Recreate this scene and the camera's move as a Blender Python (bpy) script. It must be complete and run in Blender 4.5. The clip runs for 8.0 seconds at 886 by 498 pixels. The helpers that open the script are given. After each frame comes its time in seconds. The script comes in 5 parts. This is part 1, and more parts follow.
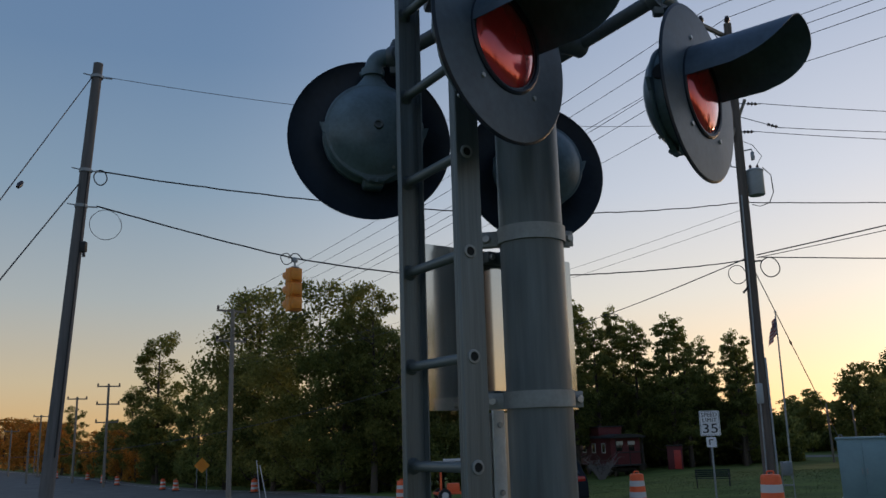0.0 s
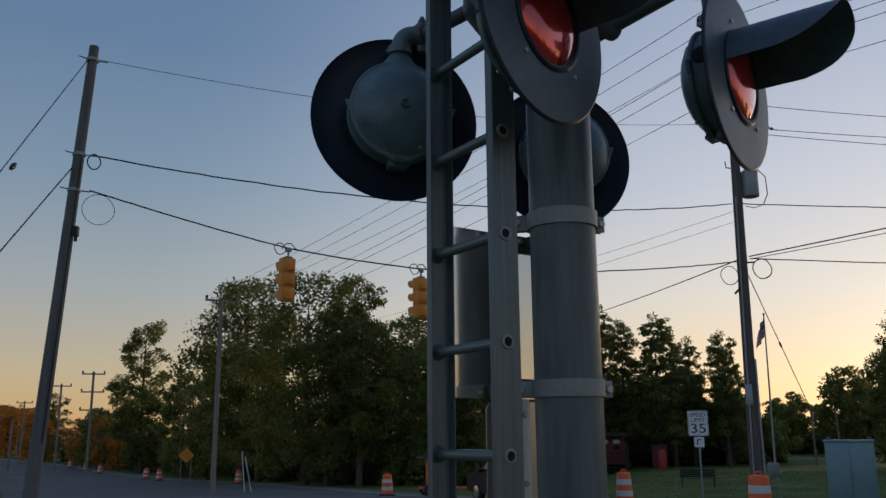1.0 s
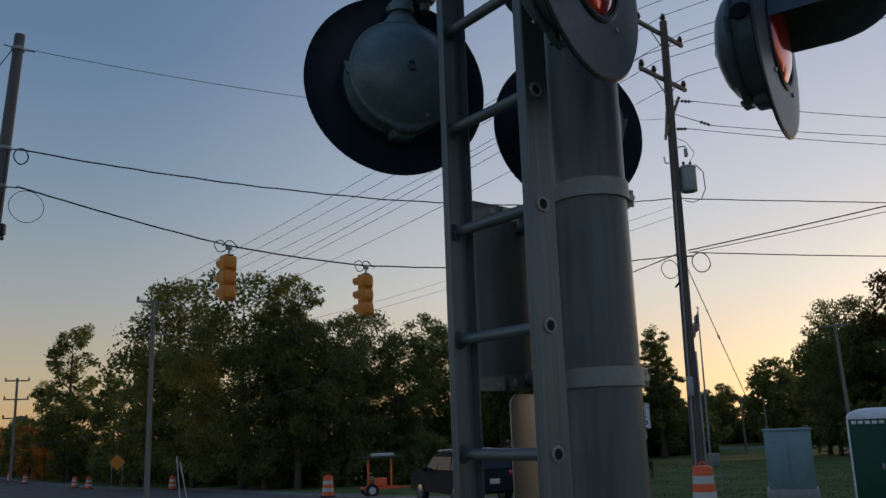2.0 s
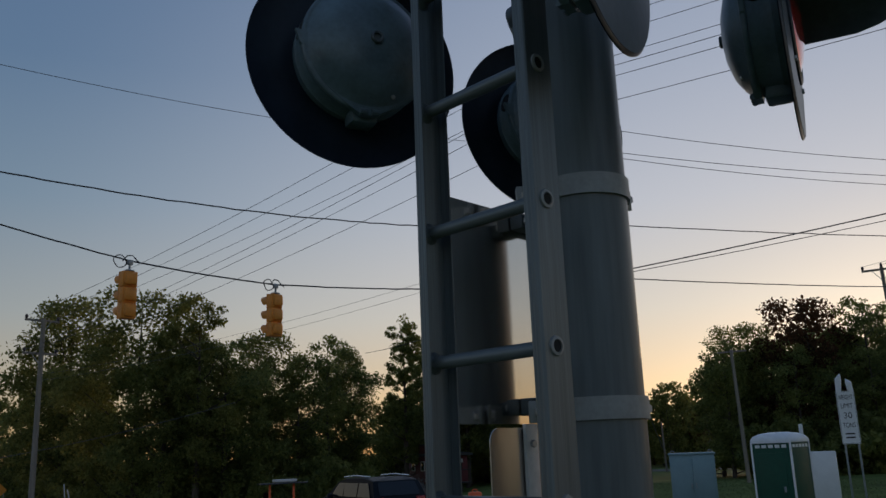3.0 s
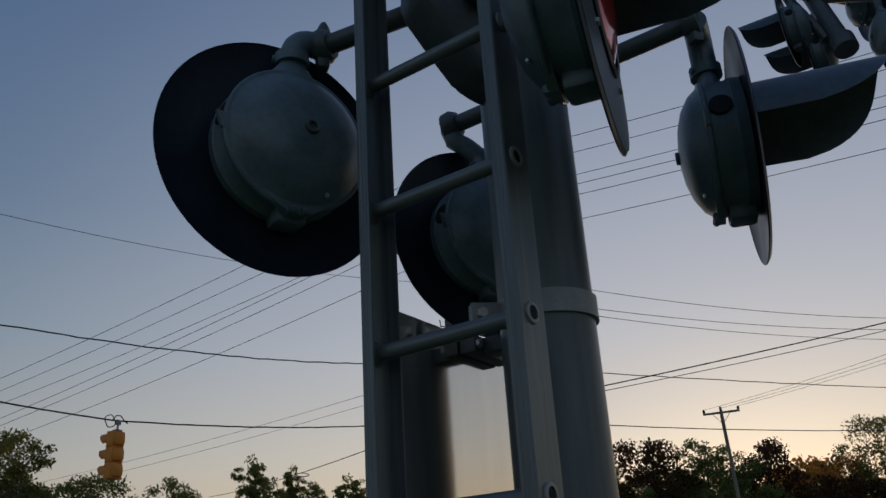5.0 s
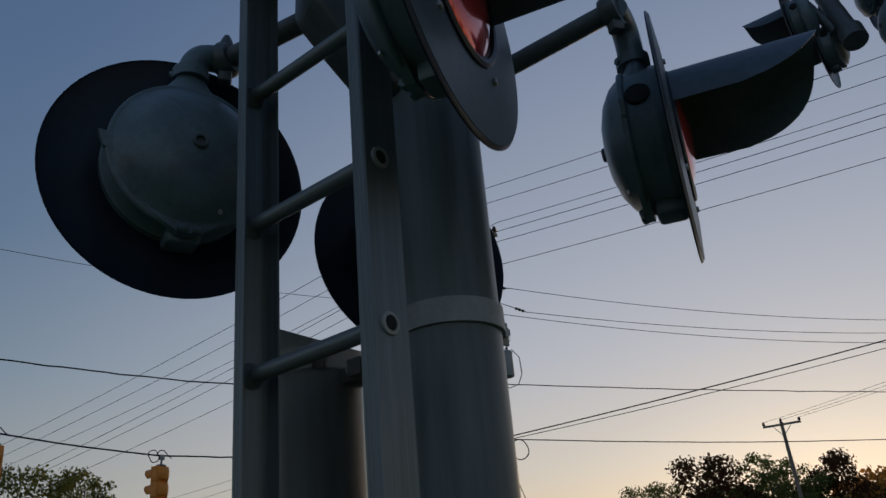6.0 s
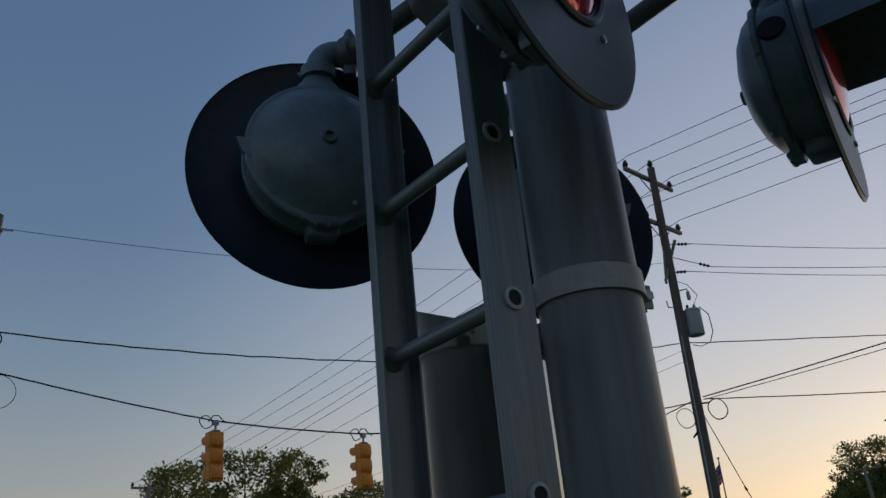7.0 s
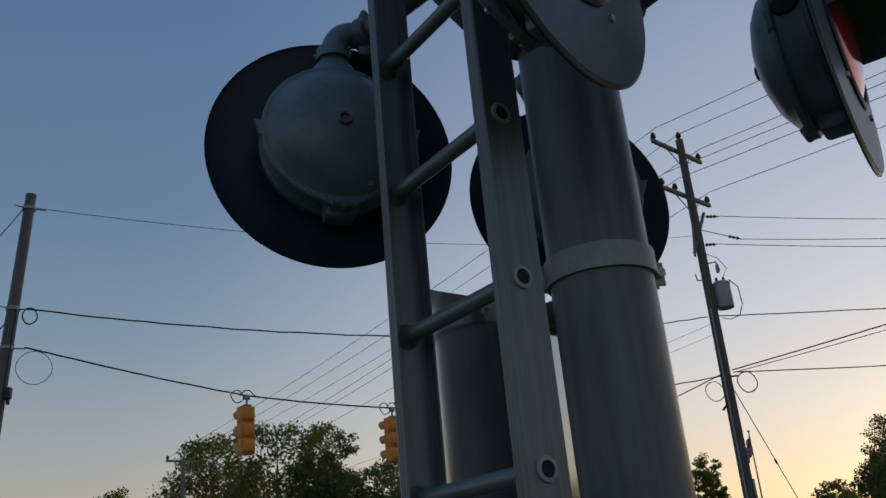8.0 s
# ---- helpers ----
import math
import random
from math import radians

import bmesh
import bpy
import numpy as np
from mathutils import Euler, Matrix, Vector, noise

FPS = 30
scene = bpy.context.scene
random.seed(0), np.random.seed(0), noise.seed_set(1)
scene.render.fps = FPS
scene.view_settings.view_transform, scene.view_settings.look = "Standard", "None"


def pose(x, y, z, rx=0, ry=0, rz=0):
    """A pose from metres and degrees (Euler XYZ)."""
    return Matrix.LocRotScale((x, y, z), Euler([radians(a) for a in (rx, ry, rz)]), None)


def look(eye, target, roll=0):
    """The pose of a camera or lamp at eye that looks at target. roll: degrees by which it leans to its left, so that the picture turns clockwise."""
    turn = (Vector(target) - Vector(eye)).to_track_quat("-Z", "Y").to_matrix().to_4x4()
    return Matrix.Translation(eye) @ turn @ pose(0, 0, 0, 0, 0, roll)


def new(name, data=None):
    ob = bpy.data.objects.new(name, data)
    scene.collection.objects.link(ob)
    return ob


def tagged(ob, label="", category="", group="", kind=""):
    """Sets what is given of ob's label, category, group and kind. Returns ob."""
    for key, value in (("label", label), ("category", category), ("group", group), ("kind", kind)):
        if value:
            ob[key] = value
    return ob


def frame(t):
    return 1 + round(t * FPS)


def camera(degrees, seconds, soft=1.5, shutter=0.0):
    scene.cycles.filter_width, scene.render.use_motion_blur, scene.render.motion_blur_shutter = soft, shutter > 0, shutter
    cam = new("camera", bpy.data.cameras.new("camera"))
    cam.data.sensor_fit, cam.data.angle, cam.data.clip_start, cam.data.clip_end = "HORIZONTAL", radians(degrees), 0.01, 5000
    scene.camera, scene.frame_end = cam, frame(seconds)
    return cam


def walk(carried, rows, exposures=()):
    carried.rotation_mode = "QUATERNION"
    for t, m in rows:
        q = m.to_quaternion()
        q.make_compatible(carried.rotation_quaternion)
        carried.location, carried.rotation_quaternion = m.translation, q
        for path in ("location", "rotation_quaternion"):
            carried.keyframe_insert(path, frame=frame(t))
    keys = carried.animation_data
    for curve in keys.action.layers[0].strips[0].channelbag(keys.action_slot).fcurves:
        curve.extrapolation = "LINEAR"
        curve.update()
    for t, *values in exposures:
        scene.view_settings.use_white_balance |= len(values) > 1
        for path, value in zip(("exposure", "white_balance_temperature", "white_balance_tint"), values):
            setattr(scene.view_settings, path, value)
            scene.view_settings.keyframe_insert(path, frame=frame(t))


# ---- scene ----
cam = camera(54.9, 8.0)
PATH = [
    (0, (-0.062, -2.424, 2.009), (-0.075, -0.472, 2.444), -1.7),
    (0.5, (-0.137, -2.45, 2.013), (-0.159, -0.497, 2.443), -0.6),
    (1, (-0.19, -2.337, 1.989), (-0.177, -0.383, 2.413), -0.5),
    (1.5, (-0.317, -2.152, 1.988), (-0.292, -0.197, 2.412), -1.7),
    (2, (-0.427, -2.039, 1.992), (-0.261, -0.09, 2.41), -2.0),
    (2.2, (-0.487, -1.997, 2.008), (-0.239, -0.057, 2.427), -2.2),
    (3.5, (-0.557, -1.364, 2.057), (-0.134, 0.526, 2.558), -1.9),
    (4, (-0.598, -1.238, 2.093), (-0.056, 0.606, 2.647), -1.8),
    (4.5, (-0.665, -1.228, 2.098), (0.033, 0.525, 2.76), -3.2),
    (5, (-0.662, -1.257, 2.097), (0.029, 0.463, 2.848), -3.7),
    (6.5, (-0.202, -1.254, 2.089), (0.206, 0.524, 2.908), -5.8),
    (7, (-0.225, -1.268, 2.093), (-0.05, 0.565, 2.873), -5.7),
    (7.5, (-0.221, -1.29, 2.09), (-0.109, 0.549, 2.868), -5.9),
    (8, (-0.197, -1.299, 2.088), (-0.091, 0.559, 2.819), -5.4),
]
walk(cam, [(t, look(eye, target, roll)) for t, eye, target, roll in PATH],
     [(0, 0.34, 6450, 10), (1, 0.19, 6400, 10), (2, 0.10, 6400, 10), (3.5, -0.11, 6500, 10), (4.0, -0.12, 6500, 10), (4.5, -0.06, 6500, 10), (5, -0.22, 6550, 10),
      (6.5, -0.20, 6500, 10), (7, -0.01, 6480, 10), (8, 0.15, 6480, 10)])

# ---- world, sun and exposure ----
SUN_AZ, SUN_EL = 41.0, 3.0
world = bpy.data.worlds.new("dusk_sky")
scene.world = world
world.use_nodes = True
wt = world.node_tree
bg = wt.nodes["Background"]
sky = wt.nodes.new("ShaderNodeTexSky")
sky.sky_type = "NISHITA"
sky.sun_disc = False
sky.sun_elevation, sky.sun_rotation = radians(SUN_EL), radians(SUN_AZ)
sky.altitude, sky.air_density, sky.dust_density, sky.ozone_density = 100, 1.0, 0.7, 3.0
# thin dusk haze over the clear sky: warm along the western horizon, cool in the east, blue overhead
wc = wt.nodes.new("ShaderNodeTexCoord")
wx = wt.nodes.new("ShaderNodeSeparateXYZ")
wt.links.new(wc.outputs["Generated"], wx.inputs[0])


def haze_ramp(stops):
    r = wt.nodes.new("ShaderNodeValToRGB")
    cr = r.color_ramp
    for k, (p, c) in enumerate(stops):
        e = cr.elements[0] if k == 0 else cr.elements[len(cr.elements) - 1] if p == 1.0 else cr.elements.new(p)
        e.color = (*c, 1)
    wt.links.new(wx.outputs["Z"], r.inputs[0])
    return r


west = haze_ramp([(0.0, (0.95, 0.45, 0.13)), (0.06, (0.90, 0.58, 0.30)), (0.15, (0.75, 0.64, 0.52)), (0.27, (0.58, 0.57, 0.60)), (0.42, (0.44, 0.47, 0.56)), (0.60, (0.33, 0.38, 0.51)), (1.0, (0.14, 0.20, 0.34))])
east = haze_ramp([(0.0, (0.62, 0.34, 0.12)), (0.07, (0.52, 0.385, 0.235)), (0.16, (0.345, 0.345, 0.325)), (0.28, (0.19, 0.26, 0.33)), (0.42, (0.11, 0.185, 0.30)), (0.60, (0.09, 0.16, 0.30)), (1.0, (0.07, 0.13, 0.27))])
behind = haze_ramp([(0.0, (0.32, 0.31, 0.32)), (0.10, (0.32, 0.33, 0.35)), (0.25, (0.26, 0.30, 0.36)), (0.45, (0.15, 0.21, 0.31)), (0.70, (0.10, 0.17, 0.30)), (1.0, (0.07, 0.13, 0.27))])
dotp = wt.nodes.new("ShaderNodeVectorMath")
dotp.operation = "DOT_PRODUCT"
wt.links.new(wc.outputs["Generated"], dotp.inputs[0])
dotp.inputs[1].default_value = (math.sin(radians(SUN_AZ)), math.cos(radians(SUN_AZ)), 0)
side = wt.nodes.new("ShaderNodeMapRange")
side.interpolation_type = "SMOOTHSTEP"
side.inputs["From Min"].default_value, side.inputs["From Max"].default_value = 0.46, 1.0
wt.links.new(dotp.outputs["Value"], side.inputs["Value"])
haze = wt.nodes.new("ShaderNodeMixRGB")
wt.links.new(side.outputs[0], haze.inputs[0])
away = wt.nodes.new("ShaderNodeMapRange")
away.interpolation_type = "SMOOTHSTEP"
away.inputs["From Min"].default_value, away.inputs["From Max"].default_value = 0.15, -0.7
wt.links.new(dotp.outputs["Value"], away.inputs["Value"])
far_side = wt.nodes.new("ShaderNodeMixRGB")
wt.links.new(away.outputs[0], far_side.inputs[0])
wt.links.new(east.outputs[0], far_side.inputs[1])
wt.links.new(behind.outputs[0], far_side.inputs[2])
wt.links.new(far_side.outputs[0], haze.inputs[1])
wt.links.new(west.outputs[0], haze.inputs[2])
soft = wt.nodes.new("ShaderNodeHueSaturation")
soft.inputs["Saturation"].default_value, soft.inputs["Value"].default_value = 0.75, 0.07
wt.links.new(sky.outputs[0], soft.inputs["Color"])
veil = wt.nodes.new("ShaderNodeMixRGB")
veil.blend_type = "ADD"
veil.inputs[0].default_value = 0.72
wt.links.new(soft.outputs[0], veil.inputs[1])
wt.links.new(haze.outputs[0], veil.inputs[2])
wt.links.new(veil.outputs[0], bg.inputs["Color"])
bg.inputs["Strength"].default_value = 1.0

sun = new("sun", bpy.data.lights.new("sun", "SUN"))
sun.data.energy, sun.data.angle, sun.data.color = 0.5, radians(8), (1.0, 0.62, 0.32)
sd = Vector((math.sin(radians(SUN_AZ)), math.cos(radians(SUN_AZ)), math.tan(radians(SUN_EL + 1))))
sun.matrix_world = look(sd * 100, (0, 0, 0))

# ---- materials ----


def mat(name, color, rough=0.6, metal=0.0, scale=8.0, vary=0.25, bump=0.1, second=None, stretch=(1, 1, 1), island=0.0, coat=0.0, spec=0.5, even=0.12):
    """A surface with grain at a fine and a coarse scale, in object space."""
    m = bpy.data.materials.new(name)
    m.use_nodes = True
    nt = m.node_tree
    n, l = nt.nodes, nt.links
    b = n["Principled BSDF"]
    tc = n.new("ShaderNodeTexCoord")
    mp = n.new("ShaderNodeMapping")
    mp.inputs["Scale"].default_value = stretch
    l.new(tc.outputs["Object"], mp.inputs["Vector"])
    fine = n.new("ShaderNodeTexNoise")
    fine.inputs["Scale"].default_value, fine.inputs["Detail"].default_value = scale * 6, 4
    coarse = n.new("ShaderNodeTexNoise")
    coarse.inputs["Scale"].default_value, coarse.inputs["Detail"].default_value = scale, 5
    for q in (fine, coarse):
        l.new(mp.outputs[0], q.inputs["Vector"])
    ramp = n.new("ShaderNodeValToRGB")
    a = [c * (1 - vary) for c in color]
    z = [min(1, c * (1 + vary)) for c in (second or color)]
    ramp.color_ramp.elements[0].position, ramp.color_ramp.elements[1].position = 0.3, 0.7
    ramp.color_ramp.elements[0].color, ramp.color_ramp.elements[1].color = (*a, 1), (*z, 1)
    mix = n.new("ShaderNodeMath")
    mix.operation = "MULTIPLY_ADD"
    mix.inputs[1].default_value = 0.35
    sc = n.new("ShaderNodeMath")
    sc.operation = "MULTIPLY"
    sc.inputs[1].default_value = 0.65
    l.new(coarse.outputs[0], sc.inputs[0])
    l.new(fine.outputs[0], mix.inputs[0])
    l.new(sc.outputs[0], mix.inputs[2])
    val = mix.outputs[0]
    if island:
        geo = n.new("ShaderNodeNewGeometry")
        ad = n.new("ShaderNodeMath")
        ad.operation = "MULTIPLY_ADD"
        ad.inputs[1].default_value = island
        l.new(geo.outputs["Random Per Island"], ad.inputs[0])
        l.new(val, ad.inputs[2])
        sb = n.new("ShaderNodeMath")
        sb.operation = "SUBTRACT"
        sb.inputs[1].default_value = island / 2
        l.new(ad.outputs[0], sb.inputs[0])
        val = sb.outputs[0]
    l.new(val, ramp.inputs[0])
    l.new(ramp.outputs[0], b.inputs["Base Color"])
    rr = n.new("ShaderNodeMapRange")
    rr.inputs["To Min"].default_value, rr.inputs["To Max"].default_value = max(0.02, rough - even), min(1, rough + even)
    l.new(coarse.outputs[0], rr.inputs["Value"])
    l.new(rr.outputs[0], b.inputs["Roughness"])
    b.inputs["Metallic"].default_value = metal
    b.inputs["Specular IOR Level"].default_value = spec
    b.inputs["Coat Weight"].default_value = coat
    if bump:
        bp = n.new("ShaderNodeBump")
        bp.inputs["Strength"].default_value, bp.inputs["Distance"].default_value = bump, 0.01
        l.new(val, bp.inputs["Height"])
        l.new(bp.outputs[0], b.inputs["Normal"])
    return m


M_MAST = mat("mast_grey_paint", (0.132, 0.157, 0.166), 0.40, 0.0, 5, 0.42, 0.06, stretch=(1.8, 1.8, 0.13), spec=0.4)
M_BAND = mat("galvanized_band", (0.29, 0.305, 0.305), 0.5, 0.25, 14, 0.2, 0.1)
M_STRAP = mat("new_galvanized_strap", (0.72, 0.72, 0.70), 0.5, 0.1, 14, 0.15, 0.1)
M_LADDER = mat("ladder_galvanized", (0.150, 0.175, 0.184), 0.42, 0.35, 16, 0.34, 0.14, stretch=(2.5, 2.5, 0.06))
M_BOLT = mat("zinc_bolt", (0.45, 0.45, 0.45), 0.4, 0.7, 40, 0.2, 0.1)
M_BLACK = mat("satin_black_enamel", (0.010, 0.018, 0.031), 0.36, 0.0, 9, 0.35, 0.05, spec=0.30)
# disc fronts: the same black, lightened to stand in for mirrored sky light
M_FACE = mat("sky_lit_black_enamel", (0.070, 0.096, 0.122), 0.40, 0.0, 7, 0.35, 0.06, spec=0.5)
# visor black raised in colour to stand in for side light and ground bounce
M_VISOR = mat("side_lit_black_enamel", (0.066, 0.095, 0.130), 0.40, 0.0, 9, 0.35, 0.06, spec=0.5)
M_HOUSE = mat("lamp_housing_grey", (0.112, 0.164, 0.192), 0.36, 0.0, 12, 0.3, 0.1)
M_PIPE = mat("arm_pipe_grey", (0.095, 0.112, 0.120), 0.45, 0.1, 12, 0.25, 0.12)
# near-black stand-in for the shade inside rung ends and lamp side ports
M_DARK = mat("opening_shade", (0.01, 0.01, 0.01), 0.8, 0, 10, 0.2, 0)
M_LENS = mat("red_lens_glass", (0.72, 0.045, 0.045), 0.14, 0.5, 6, 0.2, 0.0, coat=1.0, spec=0.9)
M_LENS.node_tree.nodes["Principled BSDF"].inputs["Coat Roughness"].default_value = 0.03
M_ALU = mat("sheet_aluminium", (0.78, 0.735, 0.69), 0.10, 1.0, 4, 0.08, 0.01, stretch=(1, 1, 0.2), even=0.03)
M_DULL = mat("dull_aluminium", (0.50, 0.48, 0.46), 0.30, 1.0, 5, 0.12, 0.02, stretch=(1, 1, 0.3), even=0.05)
M_WOOD = mat("weathered_pole_wood", (0.140, 0.134, 0.130), 0.85, 0, 4, 0.35, 0.5, stretch=(3, 3, 0.15))
M_WOODD = mat("creosoted_pole_wood", (0.125, 0.102, 0.085), 0.85, 0, 4, 0.4, 0.5, stretch=(3, 3, 0.15))
M_WOODF = mat("grey_pole_wood", (0.25, 0.215, 0.175), 0.85, 0, 3, 0.3, 0.4, stretch=(3, 3, 0.15))
M_WIRE = mat("black_cable", (0.02, 0.02, 0.022), 0.6, 0, 20, 0.2, 0)
M_WIREF = mat("aluminium_conductor", (0.09, 0.09, 0.095), 0.5, 0.2, 20, 0.2, 0)
M_STEEL = mat("grey_steel", (0.30, 0.32, 0.33), 0.5, 0.3, 8, 0.2, 0.1)
M_TRANSF = mat("transformer_grey", (0.36, 0.39, 0.41), 0.45, 0.1, 4, 0.12, 0.05)
M_PORC = mat("brown_porcelain", (0.06, 0.04, 0.035), 0.3, 0, 20, 0.2, 0)
M_YELLOW = mat("signal_yellow", (0.80, 0.28, 0.03), 0.5, 0, 5, 0.15, 0.06)
M_LEAF = mat("leaf_green", (0.143, 0.167, 0.049), 0.6, 0, 0.25, 0.4, 0, second=(0.238, 0.229, 0.067), island=0.22, spec=0.06)
M_LEAFD = mat("leaf_dark", (0.126, 0.162, 0.058), 0.6, 0, 0.25, 0.4, 0, second=(0.229, 0.240, 0.072), island=0.22, spec=0.06)
M_LEAFA = mat("leaf_autumn", (0.280, 0.168, 0.042), 0.65, 0, 0.3, 0.4, 0, second=(0.644, 0.294, 0.063), island=0.22, spec=0.06)
M_LEAFR = mat("leaf_russet", (0.064, 0.056, 0.025), 0.65, 0, 0.3, 0.4, 0, second=(0.127, 0.059, 0.030), island=0.22, spec=0.06)
M_FLAGR = mat("flag_red_cloth", (0.42, 0.15, 0.17), 0.8, 0, 8, 0.15, 0.05)
M_FLAGW = mat("flag_white_cloth", (0.62, 0.57, 0.58), 0.8, 0, 8, 0.1, 0.05)
M_FLAGB = mat("flag_blue_cloth", (0.16, 0.15, 0.26), 0.8, 0, 8, 0.15, 0.05)
for lm in (M_LEAF, M_LEAFD, M_LEAFA, M_LEAFR, M_FLAGR, M_FLAGW, M_FLAGB):
    nt = lm.node_tree
    pb, out = nt.nodes["Principled BSDF"], nt.nodes["Material Output"]
    tr_ = nt.nodes.new("ShaderNodeBsdfTranslucent")
    mx = nt.nodes.new("ShaderNodeMixShader")
    mx.inputs[0].default_value = 0.62
    nt.links.new(pb.inputs["Base Color"].links[0].from_socket, tr_.inputs["Color"])
    nt.links.new(pb.outputs[0], mx.inputs[1])
    nt.links.new(tr_.outputs[0], mx.inputs[2])
    nt.links.new(mx.outputs[0], out.inputs["Surface"])
M_BARK = mat("tree_bark", (0.085, 0.065, 0.05), 0.9, 0, 3, 0.35, 0.5, stretch=(2, 2, 0.3))
M_TWIG = mat("bare_twigs", (0.20, 0.18, 0.175), 0.85, 0, 6, 0.25, 0.2)
M_GRASS = mat("mown_grass", (0.088, 0.125, 0.034), 0.9, 0, 0.35, 0.35, 0.3, second=(0.122, 0.155, 0.044), spec=0.05)
M_BLADE = mat("grass_blades", (0.10, 0.15, 0.036), 0.8, 0, 0.5, 0.35, 0, second=(0.125, 0.145, 0.05), island=0.5)
M_ASPH = mat("asphalt", (0.14, 0.131, 0.118), 0.85, 0, 0.6, 0.25, 0.2, second=(0.18, 0.166, 0.148), spec=0.15)
M_PAINT = mat("road_paint", (0.62, 0.60, 0.55), 0.8, 0, 6, 0.2, 0.1)
M_GRAVEL = mat("gravel_shoulder", (0.16, 0.145, 0.12), 0.95, 0, 3, 0.35, 0.5)
M_ORANGE = mat("orange_plastic", (0.95, 0.15, 0.045), 0.5, 0, 6, 0.12, 0.03)
M_WHITE = mat("white_reflective", (0.62, 0.61, 0.60), 0.5, 0, 6, 0.1, 0.03)
M_RUBBER = mat("black_rubber", (0.02, 0.02, 0.02), 0.85, 0, 10, 0.25, 0.1)
M_SIGNW = mat("sign_white", (0.78, 0.79, 0.80), 0.45, 0, 4, 0.06, 0)
M_INK = mat("sign_black", (0.02, 0.02, 0.02), 0.6, 0, 8, 0.1, 0)
M_OSIGN = mat("orange_sign", (0.85, 0.30, 0.02), 0.5, 0, 5, 0.1, 0)
M_TOILET = mat("toilet_green_plastic", (0.012, 0.075, 0.045), 0.5, 0, 5, 0.15, 0.05, spec=0.25)
M_BENCH = mat("bench_green_paint", (0.015, 0.03, 0.022), 0.6, 0, 5, 0.2, 0.05, spec=0.2)
M_TROOF = mat("toilet_white_roof", (0.78, 0.80, 0.80), 0.5, 0, 5, 0.1, 0.05)
M_CABIN = mat("cabinet_pale_paint", (0.20, 0.31, 0.34), 0.5, 0.1, 2, 0.1, 0.05)
M_RED = mat("caboose_red", (0.12, 0.022, 0.025), 0.7, 0, 2, 0.25, 0.1)
M_REDB = mat("bright_red_paint", (0.5, 0.04, 0.03), 0.5, 0, 4, 0.15, 0.05)
M_GLASS = mat("dark_glass", (0.012, 0.015, 0.018), 0.1, 0, 3, 0.1, 0, spec=0.5)
M_CAR = mat("car_dark_paint", (0.010, 0.014, 0.020), 0.5, 0.0, 3, 0.1, 0, coat=0.0, spec=0.12)
M_CHROME = mat("bright_metal", (0.6, 0.6, 0.6), 0.2, 1.0, 10, 0.1, 0)
M_TAIL = mat("tail_lamp_red", (0.35, 0.01, 0.01), 0.2, 0, 5, 0.1, 0, coat=0.8)
M_PANEL = mat("solar_panel", (0.02, 0.025, 0.04), 0.15, 0, 6, 0.2, 0, spec=0.8)

# ---- building helpers ----


def thing(name, label, category, group="", kind="", at=(0, 0, 0), turn=0.0, tilt=0.0):
    ob = new(name)
    ob.empty_display_size = 0.1
    ob.matrix_basis = pose(*at, tilt, 0, turn)
    return tagged(ob, label, category, group, kind)


def mesh_of(name, bm, material, smooth=30):
    me = bpy.data.meshes.new(name)
    bmesh.ops.recalc_face_normals(bm, faces=bm.faces)
    bm.to_mesh(me)
    bm.free()
    me.materials.append(material)
    if smooth:
        me.polygons.foreach_set("use_smooth", [True] * len(me.polygons))
        me.set_sharp_from_angle(angle=radians(smooth))
    return me


def part(name, bm, material, parent=None, label="", m=None, smooth=30):
    ob = new(name, mesh_of(name, bm, material, smooth))
    if parent is not None:
        ob.parent = parent
    if m is not None:
        ob.matrix_basis = m
    return tagged(ob, label)


def again(ob, m, parent=None):
    """Another piece on the same mesh."""
    o = new(ob.name.split(".")[0], ob.data)
    o.parent = parent or ob.parent
    o.matrix_basis = m
    return o


def box(bm, size, at=(0, 0, 0), bevel=0.0, m=None):
    r = bmesh.ops.create_cube(bm, size=1.0)
    vs = r["verts"]
    bmesh.ops.scale(bm, vec=size, verts=vs)
    if bevel:
        es = list({e for v in vs for e in v.link_edges})
        rb = bmesh.ops.bevel(bm, geom=es, offset=bevel, segments=2, affect="EDGES", profile=0.5)
        vs = list({v for f in rb["faces"] for v in f.verts} | {v for v in vs if v.is_valid})
    bmesh.ops.transform(bm, matrix=Matrix.Translation(at) @ (m or Matrix()), verts=vs)
    return vs


def tube(bm, pts, radii, seg=14, caps=True):
    """A round pipe along pts; radii: one number or one per point."""
    pts = [Vector(p) for p in pts]
    if not isinstance(radii, (list, tuple)):
        radii = [radii] * len(pts)
    rings, ref = [], None
    for i, p in enumerate(pts):
        d = (pts[min(i + 1, len(pts) - 1)] - pts[max(i - 1, 0)]).normalized()
        if ref is None:
            ref = Vector((0, 0, 1)) if abs(d.z) < 0.9 else Vector((1, 0, 0))
        u = (ref - d * ref.dot(d)).normalized()
        ref = u
        v = d.cross(u)
        rings.append([bm.verts.new(p + (u * math.cos(a) + v * math.sin(a)) * radii[i]) for a in (2 * math.pi * k / seg for k in range(seg))])
    for a, b in zip(rings, rings[1:]):
        for k in range(seg):
            bm.faces.new((a[k], a[(k + 1) % seg], b[(k + 1) % seg], b[k]))
    if caps:
        bm.faces.new(rings[0])
        bm.faces.new(rings[-1])
    return rings


